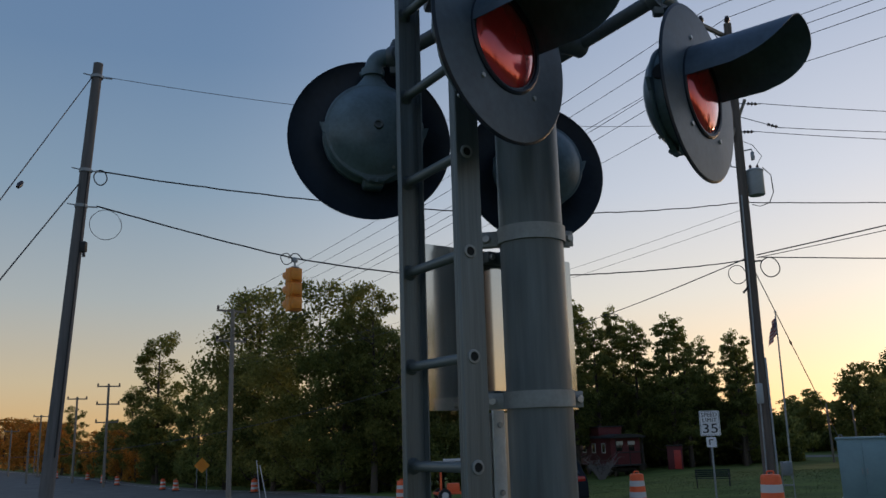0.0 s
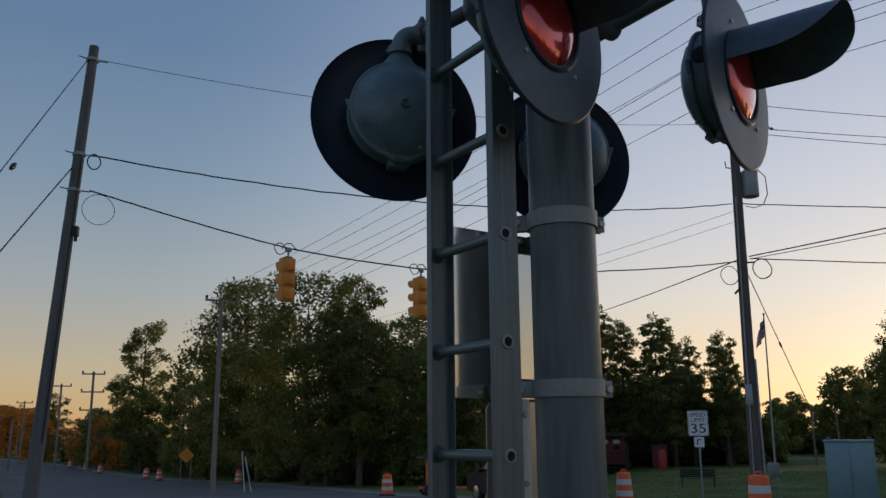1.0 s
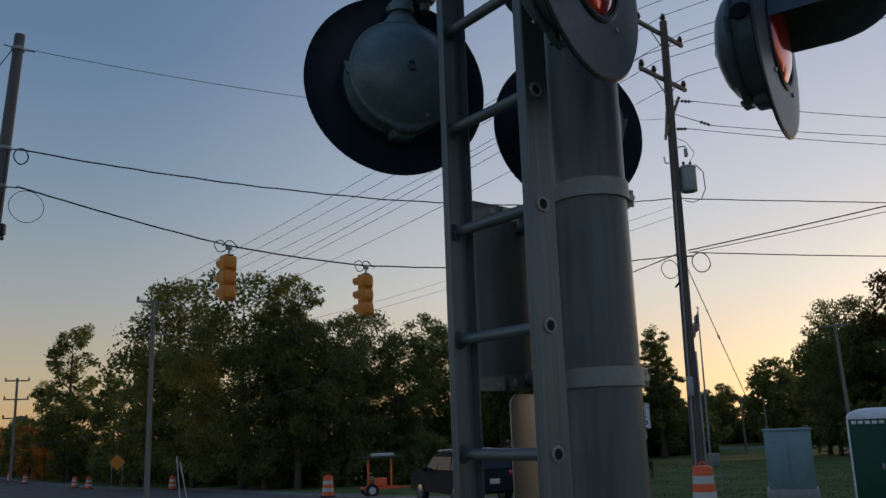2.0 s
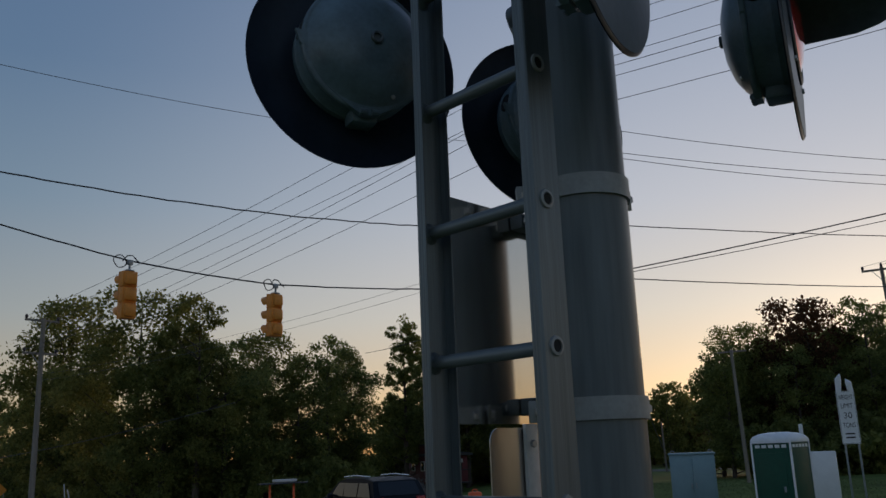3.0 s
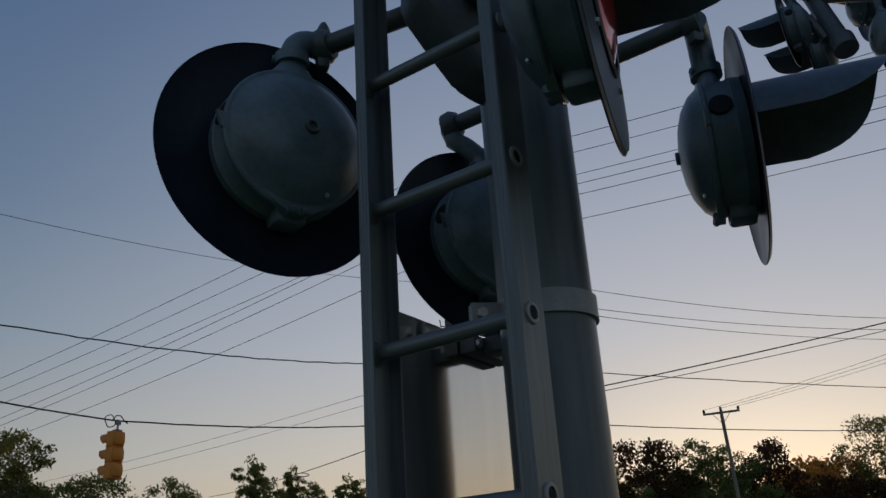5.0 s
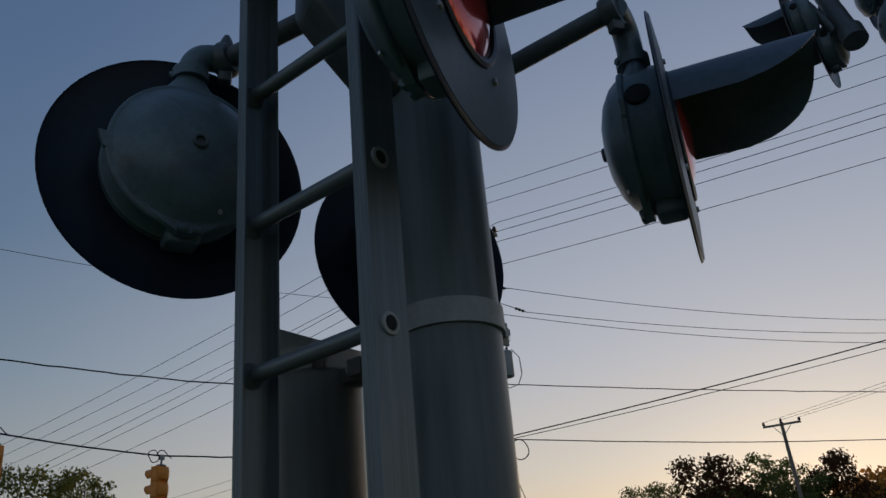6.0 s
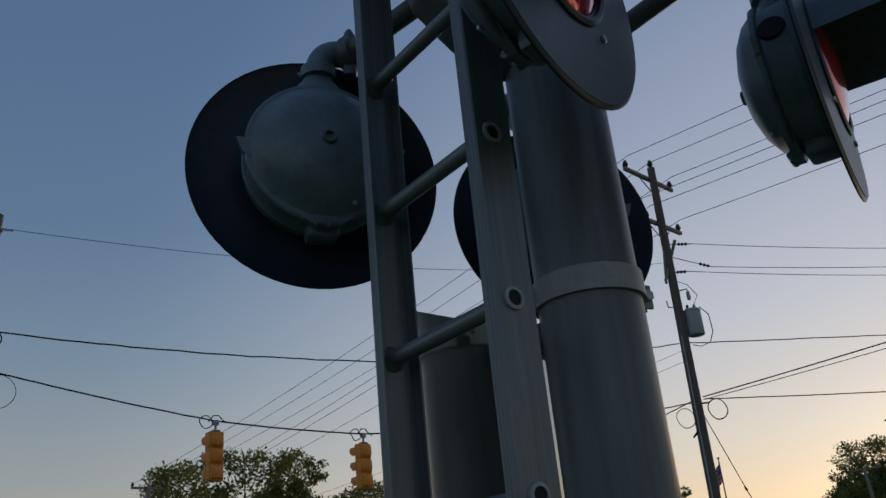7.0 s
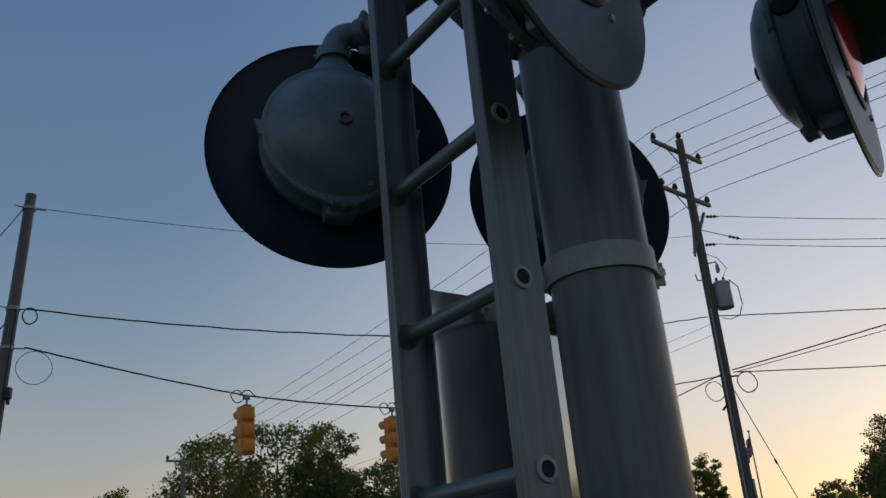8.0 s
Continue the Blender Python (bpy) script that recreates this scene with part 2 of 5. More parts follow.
def lathe(bm, profile, seg=48, axis="Y"):
    """Turns (radius, height) pairs round an axis."""
    rings = []
    for r, h in profile:
        ring = []
        for k in range(seg):
            a = 2 * math.pi * k / seg
            c, s = r * math.cos(a), r * math.sin(a)
            ring.append(bm.verts.new((c, h, s) if axis == "Y" else (c, s, h)))
        rings.append(ring)
    for a, b in zip(rings, rings[1:]):
        for k in range(seg):
            bm.faces.new((a[k], a[(k + 1) % seg], b[(k + 1) % seg], b[k]))
    for ring in (rings[0], rings[-1]):
        if (ring[0].co - ring[seg // 2].co).length > 1e-5:
            bm.faces.new(ring)
    return rings


def bolt_mesh(r=0.009, h=0.008):
    bm = bmesh.new()
    lathe(bm, [(r, 0), (r, h * 0.8), (r * 0.85, h)], 6, "Z")
    return mesh_of("bolt", bm, M_BOLT, 0)


BOLT = bolt_mesh()


def bolt(parent, at, normal, size=1.0):
    o = new("bolt", BOLT)
    o.parent = parent
    q = Vector(normal).to_track_quat("Z", "X")
    o.matrix_basis = Matrix.Translation(at) @ q.to_matrix().to_4x4() @ Matrix.Scale(size, 4)
    return o


def ground_z(x, y):
    """The land falls away gently beyond the crossing."""
    rise = np.interp(y, [-400, 30, 43, 85, 110, 3000], [0, 0, 0.6, 0.9, 1.1, 1.1]) * np.interp(x, [8, 18], [0, 1])
    return float(rise + np.interp(y, [-400, 14, 24, 43, 71, 85, 110, 3000], [0, 0, -0.25, -1.1, -1.9, -2.25, -2.4, -2.4]))


# ---- ground ----
def sheet(name, xs, ys, lift, material, label, inside=None, category="ground"):
    bm = bmesh.new()
    grid = [[bm.verts.new((x, y, ground_z(x, y) + lift)) for y in ys] for x in xs]
    for i in range(len(xs) - 1):
        for j in range(len(ys) - 1):
            bm.faces.new((grid[i][j], grid[i + 1][j], grid[i + 1][j + 1], grid[i][j + 1]))
    ob = part(name, bm, material, smooth=40)
    return tagged(ob, label, category, kind="structure")


YS = [-600, -100, -40, -15, 0, 8, 14, 19, 24, 30, 36, 43, 50, 57, 64, 71, 78, 85, 95, 110, 160, 300, 700, 2500]
XS = [-2500, -700, -300, -150, -80, -40, -20, -10, 0, 8, 13, 18, 25, 40, 80, 150, 300, 700, 2500]
sheet("ground", XS, YS, 0.0, M_GRASS, "mown green grass falling gently away from the crossing")


def strip(name, a, b, width, lift, material, label, n=60, category="road"):
    """A straight band of surfacing laid over the falling ground."""
    a, b = Vector(a), Vector(b)
    d = (b - a).normalized()
    s = Vector((-d.y, d.x)) * width / 2
    bm = bmesh.new()
    prev = None
    for i in range(n + 1):
        p = a + (b - a) * (i / n)
        row = [bm.verts.new((*(p + s * k), ground_z(0, (p + s * k).y) + lift)) for k in (-1, -0.5, 0, 0.5, 1)]
        if prev:
            for k in range(4):
                bm.faces.new((prev[k], prev[k + 1], row[k + 1], row[k]))
        prev = row
    return tagged(part(name, bm, material, smooth=60), label, category, kind="structure")


def edge_road(name, edge, offsets, lift, material, label, category="road"):
    """Surfacing that follows a curving edge, reaching from the first offset to the last on its left."""
    pts = []
    for (x0, y0), (x1, y1) in zip(edge, edge[1:]):
        n = max(2, int(math.hypot(x1 - x0, y1 - y0) / 3))
        pts += [Vector((x0 + (x1 - x0) * i / n, y0 + (y1 - y0) * i / n)) for i in range(n)]
    pts.append(Vector(edge[-1]))
    bm = bmesh.new()
    prev = None
    for i, p in enumerate(pts):
        d = (pts[min(i + 2, len(pts) - 1)] - pts[max(i - 2, 0)]).normalized()
        s = Vector((-d.y, d.x))
        row = []
        for k in range(7):
            q = p + s * (offsets[0] + (offsets[1] - offsets[0]) * k / 6)
            row.append(bm.verts.new((q.x, q.y, ground_z(q.x, q.y) + lift)))
        if prev:
            for k in range(6):
                bm.faces.new((prev[k], prev[k + 1], row[k + 1], row[k]))
        prev = row
    return tagged(part(name, bm, material, smooth=60), label, category, kind="structure")


EDGE = [(12.5, 5), (9.8, 14), (7.9, 20), (5.9, 26), (-1.4, 43.5), (-15.6, 71.5), (-26.2, 85.5), (-40.5, 106.5), (-53.5, 128.5), (-80, 166), (-130, 236)]
edge_road("road_1", EDGE, (0, 19), 0.03, M_ASPH, "worn grey asphalt road running away past the barrels")
edge_road("road_4", [(26, -90), (17.5, -12), (12.5, 5.2)], (0, 9.5), 0.027, M_ASPH, "worn grey asphalt road passing the crossing mast")
strip("road_2", (-60, 2), (0, 20), 15, 0.026, M_ASPH, "worn grey asphalt cross street under the signals", 60)
edge_road("road_3", [(110, 72), (80, 90), (52, 104), (30, 116), (14, 124)], (0, 8), 0.03, M_ASPH, "far grey asphalt road between the trees")
edge_road("shoulder_1", EDGE, (-1.3, 0), 0.022, M_GRAVEL, "pale gravel shoulder along the road", "shoulder")
edge_road("road_line_1", EDGE, (0.45, 0.6), 0.036, M_PAINT, "worn white edge line painted along the road", "road marking")

# ---- the signal mast ----
MX, MY, MR = 0.213, 0.335, 0.105
mast = thing("signal_mast", "tall grey painted steel crossing signal mast standing on a bolted base", "signal mast", at=(MX, MY, 0))
bm = bmesh.new()
lathe(bm, [(MR, 0.05), (MR, 3.0), (MR, 8.0), (MR * 0.9, 8.02), (0.02, 8.05)], 64, "Z")
part("pole", bm, M_MAST, mast)
bm = bmesh.new()
box(bm, (0.42, 0.42, 0.05), (0, 0, 0.025), 0.006)
part("base_plate", bm, M_BAND, mast)
for sx in (-1, 1):
    for sy in (-1, 1):
        bolt(mast, (sx * 0.17, sy * 0.17, 0.05), (0, 0, 1), 2.4)


def clamp_band(z):
    bm = bmesh.new()
    lathe(bm, [(MR + 0.001, z - 0.026), (MR + 0.008, z - 0.026), (MR + 0.008, z + 0.026), (MR + 0.001, z + 0.026)], 64, "Z")
    band = part("clamp_band", bm, M_BAND, mast, "galvanized steel clamp band")
    for ax, ang in ((-1, -12), (1, 22)):
        bm = bmesh.new()
        ln = 0.066 if ax < 0 else 0.046
        for off in (-0.011, 0.011):
            box(bm, (ln, 0.008, 0.052), (ax * (MR + ln / 2), off, z), 0.002)
        ear = part("clamp_ear", bm, M_BAND, band, m=pose(0, 0, 0, 0, 0, ang))
        for s in (-1, 1):
            bolt(ear, (ax * (MR + ln * 0.64), s * 0.015, z), (0, s, 0), 1.5)
    return band


for z in (1.05, 2.122, 2.655, 4.4, 6.2):
    clamp_band(z)

# ---- ladder ----
AX = Vector((-0.536, 0.845, 0))
WX = Vector((0.845, 0.536, 0))
ladder = thing("mast_ladder", "grey galvanized steel ladder clamped beside the mast", "ladder")
LAD = Matrix.Translation((0, 0, 0)) @ Matrix(((AX.x, WX.x, 0, 0), (AX.y, WX.y, 0, 0), (0, 0, 1, 0), (0, 0, 0, 1)))
W, FL, TH, SPAN = 0.084, 0.030, 0.004, 0.362


def rail(mirror):
    """A channel whose flanges point inwards, with fine ribs along the flange faces."""
    h = W / 2
    outer = [(FL, -h)] + [(FL - 0.0042 * k, -h - (0.0012 if k % 2 else 0)) for k in range(1, 6)] + [(0.003, -h), (0, -h + 0.003), (0, h - 0.003), (0.003, h)]
    outer += [(FL - 0.0042 * k, h + (0.0012 if k % 2 else 0)) for k in range(5, 0, -1)] + [(FL, h), (FL, h - TH), (TH, h - TH), (TH, -h + TH), (FL, -h + TH)]
    bm = bmesh.new()
    rows = []
    for z in (0.75, 2.0, 3.0, 4.5, 7.7):
        rows.append([bm.verts.new((SPAN - x if mirror else x, y + 0.005, z)) for x, y in outer])
    k = len(outer)
    for a, b in zip(rows, rows[1:]):
        for i in range(k):
            bm.faces.new((a[i], a[(i + 1) % k], b[(i + 1) % k], b[i]))
    bm.faces.new(rows[0])
    bm.faces.new(rows[-1])
    return bm


part("rail", rail(False), M_LADDER, ladder, m=LAD, smooth=20)
part("rail", rail(True), M_LADDER, ladder, m=LAD, smooth=20)
bm = bmesh.new()
lathe(bm, [(0.0125, -0.001), (0.0155, 0.0), (0.0155, SPAN - 0.002), (0.0125, SPAN)], 18, "Z")
rung_turn = LAD @ Matrix.Rotation(radians(90), 4, "Y")
rung = part("rung", bm, M_LADDER, ladder, m=Matrix.Translation((0, 0, 2.54 - 5 * 0.305)) @ rung_turn)
bm = bmesh.new()
lathe(bm, [(0.0135, 0.001), (0.0135, -0.005), (0.0195, -0.004), (0.021, 0.0), (0.021, 0.001)], 22, "Z")
collar = part("rung_collar", bm, M_BAND, rung)
bm = bmesh.new()
lathe(bm, [(0.0128, -0.002), (0.0, -0.0022)], 18, "Z")
hole = part("tube_shade", bm, M_DARK, rung, "dark disc standing in for the shade inside the rung")
bm = bmesh.new()
lathe(bm, [(0.0165, SPAN - 0.004), (0.026, SPAN - 0.006), (0.02, SPAN - 0.012), (0.0165, SPAN - 0.018)], 18, "Z")
weld = part("weld", bm, M_LADDER, rung)
for k in range(-4, 17):
    r2 = again(rung, Matrix.Translation((0, 0, 2.54 + k * 0.305)) @ rung_turn)
    for c in (collar, hole, weld):
        again(c, Matrix(), r2)


def standoff(z):
    """A strap from the ladder's near rail to the mast's band."""
    bm = bmesh.new()
    a, b = Vector((0.02, 0.045, z)), Vector((MX - 0.12, MY - 0.045, z))
    d = (b - a)
    m = Matrix.Rotation(math.atan2(d.y, d.x), 4, "Z")
    box(bm, (d.length, 0.006, 0.045), (a + b) / 2, 0.0015, m)
    part("standoff", bm, M_BAND, ladder)


for z in (1.05, 4.4, 6.2):
    standoff(z)

# ---- lamp heads ----


def lamp_head(label, at, yaw, pitch, group):
    """A flashing crossing lamp: +Y is the way it faces, its disc's middle at the origin."""
    lamp = thing("crossing_lamp", label, "signal lamp", group, at=at, turn=yaw, tilt=pitch)
    bm = bmesh.new()
    lathe(bm, [(0.150, 0.004), (0.22, 0.004), (0.298, -0.002), (0.305, -0.007), (0.304, -0.010), (0.297, -0.0065), (0.22, 0.0), (0.150, 0.0)], 72)
    disc = part("background_disc", bm, M_BLACK, lamp, "satin black round background disc", smooth=50)
    bm = bmesh.new()
    lathe(bm, [(0.152, 0.0052), (0.22, 0.0052), (0.297, -0.0008), (0.297, -0.0016), (0.22, 0.0042), (0.152, 0.0042)], 72)
    part("disc_face", bm, M_FACE, disc, "black front of the disc, coloured lighter for the sky it mirrors", smooth=50)
    bm = bmesh.new()
    lathe(bm, [(0.150, -0.001), (0.178, -0.004), (0.180, -0.03), (0.176, -0.034), (0.170, -0.09), (0.176, -0.093), (0.176, -0.104), (0.168, -0.107), (0.150, -0.130),
               (0.115, -0.152), (0.07, -0.166), (0.03, -0.171), (0.0, -0.172)], 64)
    house = part("housing", bm, M_HOUSE, lamp, "dark grey domed cast housing", smooth=40)
    bm = bmesh.new()
    lathe(bm, [(0.1745, -0.0905), (0.181, -0.093), (0.182, -0.099), (0.179, -0.105), (0.1745, -0.106)], 64)
    part("door_rim", bm, M_HOUSE, house, smooth=60)
    bm = bmesh.new()
    lathe(bm, [(0.017, -0.165), (0.017, -0.179), (0.014, -0.181), (0.010, -0.180), (0.010, -0.174), (0.0, -0.174)], 18)
    part("vent_plug", bm, M_PIPE, house)
    # crown of the casting, which narrows to the hanger
    bm = bmesh.new()
    rows = []
    for z, hw, y0, y1 in ((0.10, 0.135, -0.03, -0.125), (0.15, 0.085, -0.03, -0.112), (0.19, 0.055, -0.035, -0.1), (0.215, 0.036, -0.04, -0.092), (0.235, 0.032, -0.042, -0.09)):
        ring = []
        for k in range(20):
            a = 2 * math.pi * k / 20
            ring.append(bm.verts.new((hw * math.cos(a), (y0 + y1) / 2 + (y0 - y1) / 2 * math.sin(a), z)))
        rows.append(ring)
    for a, b in zip(rows, rows[1:]):
        for k in range(20):
            bm.faces.new((a[k], a[(k + 1) % 20], b[(k + 1) % 20], b[k]))
    bm.faces.new(rows[0])
    bm.faces.new(rows[-1])
    part("crown", bm, M_HOUSE, house, smooth=60)
    for s in (-1, 1):
        bm = bmesh.new()
        v = [bm.verts.new((s * x, y, z)) for x, y, z in ((0.165, -0.088, 0.016), (0.165, -0.108, 0.016), (0.198, -0.092, 0.022), (0.198, -0.104, 0.022), (0.186, -0.092, -0.014), (0.186, -0.104, -0.014), (0.165, -0.088, -0.03), (0.165, -0.108, -0.03))]
        bmesh.ops.convex_hull(bm, input=v)
        part("latch", bm, M_HOUSE, house, smooth=0)
        bm = bmesh.new()
        tube(bm, [(s * 0.150, -0.062, 0.035), (s * 0.1745, -0.062, 0.041)], [0.030, 0.028], 20)
        part("side_port", bm, M_DARK, house, "round side port, its recess shade put in as a dark plug")
    # the door's rim comes to a blunt point at the hinge
    bm = bmesh.new()
    v = [bm.verts.new((x, y, z)) for y in (-0.088, -0.108) for x, z in ((-0.115, -0.125), (-0.06, -0.168), (-0.022, -0.192), (0.022, -0.192), (0.06, -0.168), (0.115, -0.125), (0, -0.06))]
    bmesh.ops.convex_hull(bm, input=v)
    part("hinge_lug", bm, M_HOUSE, house, smooth=0)
    bm = bmesh.new()
    box(bm, (0.075, 0.07, 0.05), (0, -0.046, -0.178), 0.012)
    tube(bm, [(-0.026, -0.110, -0.184), (-0.006, -0.110, -0.184)], 0.009, 10)
    tube(bm, [(0.006, -0.110, -0.184), (0.026, -0.110, -0.184)], 0.009, 10)
    part("hinge_knuckle", bm, M_HOUSE, house)
    bolt(house, (0.06, -0.128, -0.14), (0, -1, -0.4), 0.7)
    bm = bmesh.new()
    lathe(bm, [(0.0, 0.034), (0.05, 0.031), (0.10, 0.021), (0.135, 0.008), (0.143, 0.0), (0.143, -0.01)], 56)
    part("lens", bm, M_LENS, lamp, "glossy red glass lens", smooth=60)
    bm = bmesh.new()
    lathe(bm, [(0.141, 0.002), (0.143, 0.012), (0.151, 0.014), (0.158, 0.010), (0.158, 0.0)], 56)
    part("bezel", bm, M_BLACK, lamp)
    # visor: a half pipe whose end sweeps back from the top to the sides
    bm = bmesh.new()
    n, m = 40, 12
    half = radians(87)
    skins = []
    for rad in (0.156, 0.153):
        grid = []
        for i in range(n + 1):
            a = -half + 2 * half * i / n
            x, z = rad * math.sin(a), rad * math.cos(a)
            f = min(1, max(0, (0.155 - z) / 0.149))
            ln = 0.118 + 0.220 * math.sqrt(max(0, 1 - f ** 2.1))
            grid.append([bm.verts.new((x * (1 + 0.02 * j / m), 0.004 + ln * j / m, z + 0.004 * j / m * ln / 0.38)) for j in range(m + 1)])
        skins.append(grid)
        for i in range(n):
            for j in range(m):
                bm.faces.new((grid[i][j], grid[i + 1][j], grid[i + 1][j + 1], grid[i][j + 1]))
    p, q = skins
    for i in range(n):
        bm.faces.new((p[i][m], p[i + 1][m], q[i + 1][m], q[i][m]))
    for j in range(m):
        bm.faces.new((p[0][j], p[0][j + 1], q[0][j + 1], q[0][j]))
        bm.faces.new((p[n][j], p[n][j + 1], q[n][j + 1], q[n][j]))
    part("visor", bm, M_VISOR, lamp, "long black hooded visor", smooth=50)
    for a in (20, 140, 220, 340):
        bolt(lamp, (0.185 * math.sin(radians(a)), 0.004, 0.185 * math.cos(radians(a))), (0, 1, 0), 0.9)
    return lamp


LAMPS = {
    "L": ((-0.339, 0.569, 3.098), 15.0, 0.9),
    "B": ((0.284, 0.815, 3.03), 11.0, -1.0),
    "R": ((0.791, 0.237, 3.105), -127.5, -0.3),
    "C": ((0.118, -0.157, 3.118), -130.9, 1.1),
}
for key, (c, yaw, pitch) in LAMPS.items():
    made_lamp = lamp_head("unlit black crossing lamp with red lens and hooded visor", c, yaw, pitch, "lamps round the mast")
    if key == "B":  # the rear lamp is a slightly smaller pattern
        made_lamp.scale = (0.94, 0.94, 0.94)


def bend(p0, corner, p1, r, n=8):
    """Points round a pipe's bend."""
    p0, c, p1 = Vector(p0), Vector(corner), Vector(p1)
    a, b = c + (p0 - c).normalized() * r, c + (p1 - c).normalized() * r
    return [p0] + [a * (1 - t) ** 2 + c * 2 * t * (1 - t) + b * t ** 2 for t in (i / n for i in range(n + 1))] + [p1]


def crossarm(label, ends, saddle):
    """A straight pipe carried beside the mast, with a cast elbow and a lamp at either end."""
    arm = thing("lamp_crossarm", label, "crossarm", "crossarms on the mast")
    knees = [Vector(k) for lamp, size, k in ends]
    for ((c, yaw, pitch), size, knee), other in zip(ends, reversed(knees)):
        knee = Vector(knee)
        nv = Vector((-math.sin(radians(yaw)), math.cos(radians(yaw)), 0))
        top = Vector(c) - nv * 0.066 * size
        low = Vector((top.x, top.y, c[2] + 0.225 * size))
        cor = Vector((top.x, top.y, knee.z + 0.004)).lerp(Vector((knee.x, knee.y, knee.z + 0.004)), 0.12)
        way = (other - knee).normalized()
        bm = bmesh.new()
        if size < 1:  # the smaller lamp hangs from a swept bend
            side_ = Vector((knee.x - low.x, knee.y - low.y, 0))
            mid_ = low + side_ * 0.55 + Vector((0, 0, 0.075))
            tube(bm, [low, low + side_ * 0.12 + Vector((0, 0, 0.035)), mid_, low + side_ * 0.88 + Vector((0, 0, 0.098)), knee + Vector((0, 0, -0.012)), knee], 0.029, 20)
        else:
            tube(bm, bend(low, cor, knee, min(0.055, (knee - cor).length * 0.8)), 0.033, 20)
        tube(bm, [low + Vector((0, 0, -0.004)), low + Vector((0, 0, 0.024))], 0.042 * size, 20)
        tube(bm, [low + Vector((-0.048, 0, 0.01)), low + Vector((0.044, 0, 0.01))], 0.009, 8)
        elbow = part("elbow", bm, M_HOUSE, arm, "cast grey elbow", smooth=50)
        bm = bmesh.new()
        tube(bm, [knee - way * 0.012, knee + way * 0.012, knee + way * 0.03], [0.043, 0.046, 0.036], 20)
        if size == 1:
            tube(bm, [knee + way * 0.006 + Vector((0, 0, 0.03)), knee + way * 0.008 + Vector((0, 0, 0.058)), knee + way * 0.008 + Vector((0, 0, 0.072))], [0.024, 0.014, 0.007], 10)
        box(bm, (0.034, 0.034, 0.05), knee + way * 0.004 + Vector((0, 0, -0.042)), 0.008)
        part("union", bm, M_PIPE, elbow, smooth=40)
    bm = bmesh.new()
    tube(bm, [knees[0], knees[0].lerp(knees[1], 0.5), knees[1]], 0.0255, 20)
    part("arm_pipe", bm, M_PIPE, arm, smooth=60)
    mid = knees[0].lerp(knees[1], saddle)
    zh = mid.z
    bm = bmesh.new()
    lathe(bm, [(MR + 0.002, zh - 0.055), (MR + 0.014, zh - 0.05), (MR + 0.016, zh), (MR + 0.014, zh + 0.05), (MR + 0.002, zh + 0.055)], 40, "Z")
    for v in bm.verts:
        v.co += Vector((MX, MY, 0))
    axis = Vector((MX, MY, zh))
    out = (mid - axis).normalized()
    tube(bm, [axis + out * (MR * 0.95), axis.lerp(mid, 0.8), mid + out * 0.02], [0.05, 0.042, 0.042], 16)
    part("saddle", bm, M_PIPE, arm, "cast saddle clamped round the mast", smooth=40)
    return arm


crossarm("grey pipe crossarm beside the ladder with two end lamps", [(LAMPS["L"], 1.0, (-0.245, 0.520, 3.398)), (LAMPS["C"], 1.0, (0.27, 0.0, 3.425))], 0.6)
crossarm("grey pipe crossarm behind the mast with two end lamps", [(LAMPS["R"], 1.0, (0.668, 0.205, 3.44)), (LAMPS["B"], 0.94, (0.208, 0.79, 3.388))], 0.5)

# junction box on the ladder side of the mast
jb = thing("junction_box", "dark cast junction box bolted to the mast", "junction box", at=(MX, MY, 3.40), turn=193)
bm = bmesh.new()
v = [bm.verts.new(p) for p in ((0.09, -0.07, 0.08), (0.09, 0.07, 0.08), (0.305, -0.06, 0.08), (0.305, 0.06, 0.08), (0.31, -0.06, -0.03), (0.31, 0.06, -0.03),
                               (0.25, -0.05, -0.09), (0.25, 0.05, -0.09), (0.175, -0.05, -0.19), (0.175, 0.05, -0.19), (0.095, -0.05, -0.22), (0.095, 0.05, -0.22))]
bmesh.ops.convex_hull(bm, input=v)
bmesh.ops.bevel(bm, geom=bm.edges[:], offset=0.012, segments=2, affect="EDGES", profile=0.5)
part("body", bm, M_PIPE, jb)
bm = bmesh.new()
box(bm, (0.23, 0.16, 0.07), (0.215, 0, 0.115), 0.012)
part("cover", bm, M_PIPE, jb)
for s in (-1, 1):
    bolt(jb, (0.29, s * 0.06, 0.15), (0, 0, 1), 1.2)

# ---- signs seen from behind ----
SIGN_TURN = 36.0


def back_sign(label, x0, x1, z0, z1, corner, back=0.0):
    s = thing("road_sign", label, "sign", at=(-0.146, 0.315, 0), turn=SIGN_TURN)
    bm = bmesh.new()
    pts = []
    for cx, cz, a0 in ((x1 - corner, z1 - corner, 0), (x0 + corner, z1 - corner, 90), (x0 + corner, z0 + corner, 180), (x1 - corner, z0 + corner, 270)):
        for k in range(7):
            a = radians(a0 + 15 * k)
            pts.append((cx + corner * math.cos(a), cz + corner * math.sin(a)))
    f = [bm.verts.new((x, back, z)) for x, z in pts]
    b = [bm.verts.new((x, back + 0.003, z)) for x, z in pts]
    bm.faces.new(f)
    bm.faces.new(b)
    for i in range(len(pts)):
        bm.faces.new((f[i], f[(i + 1) % len(f)], b[(i + 1) % len(f)], b[i]))
    part("panel", bm, M_DULL if back else M_ALU, s, "bare sheet aluminium back", smooth=0)
    return s


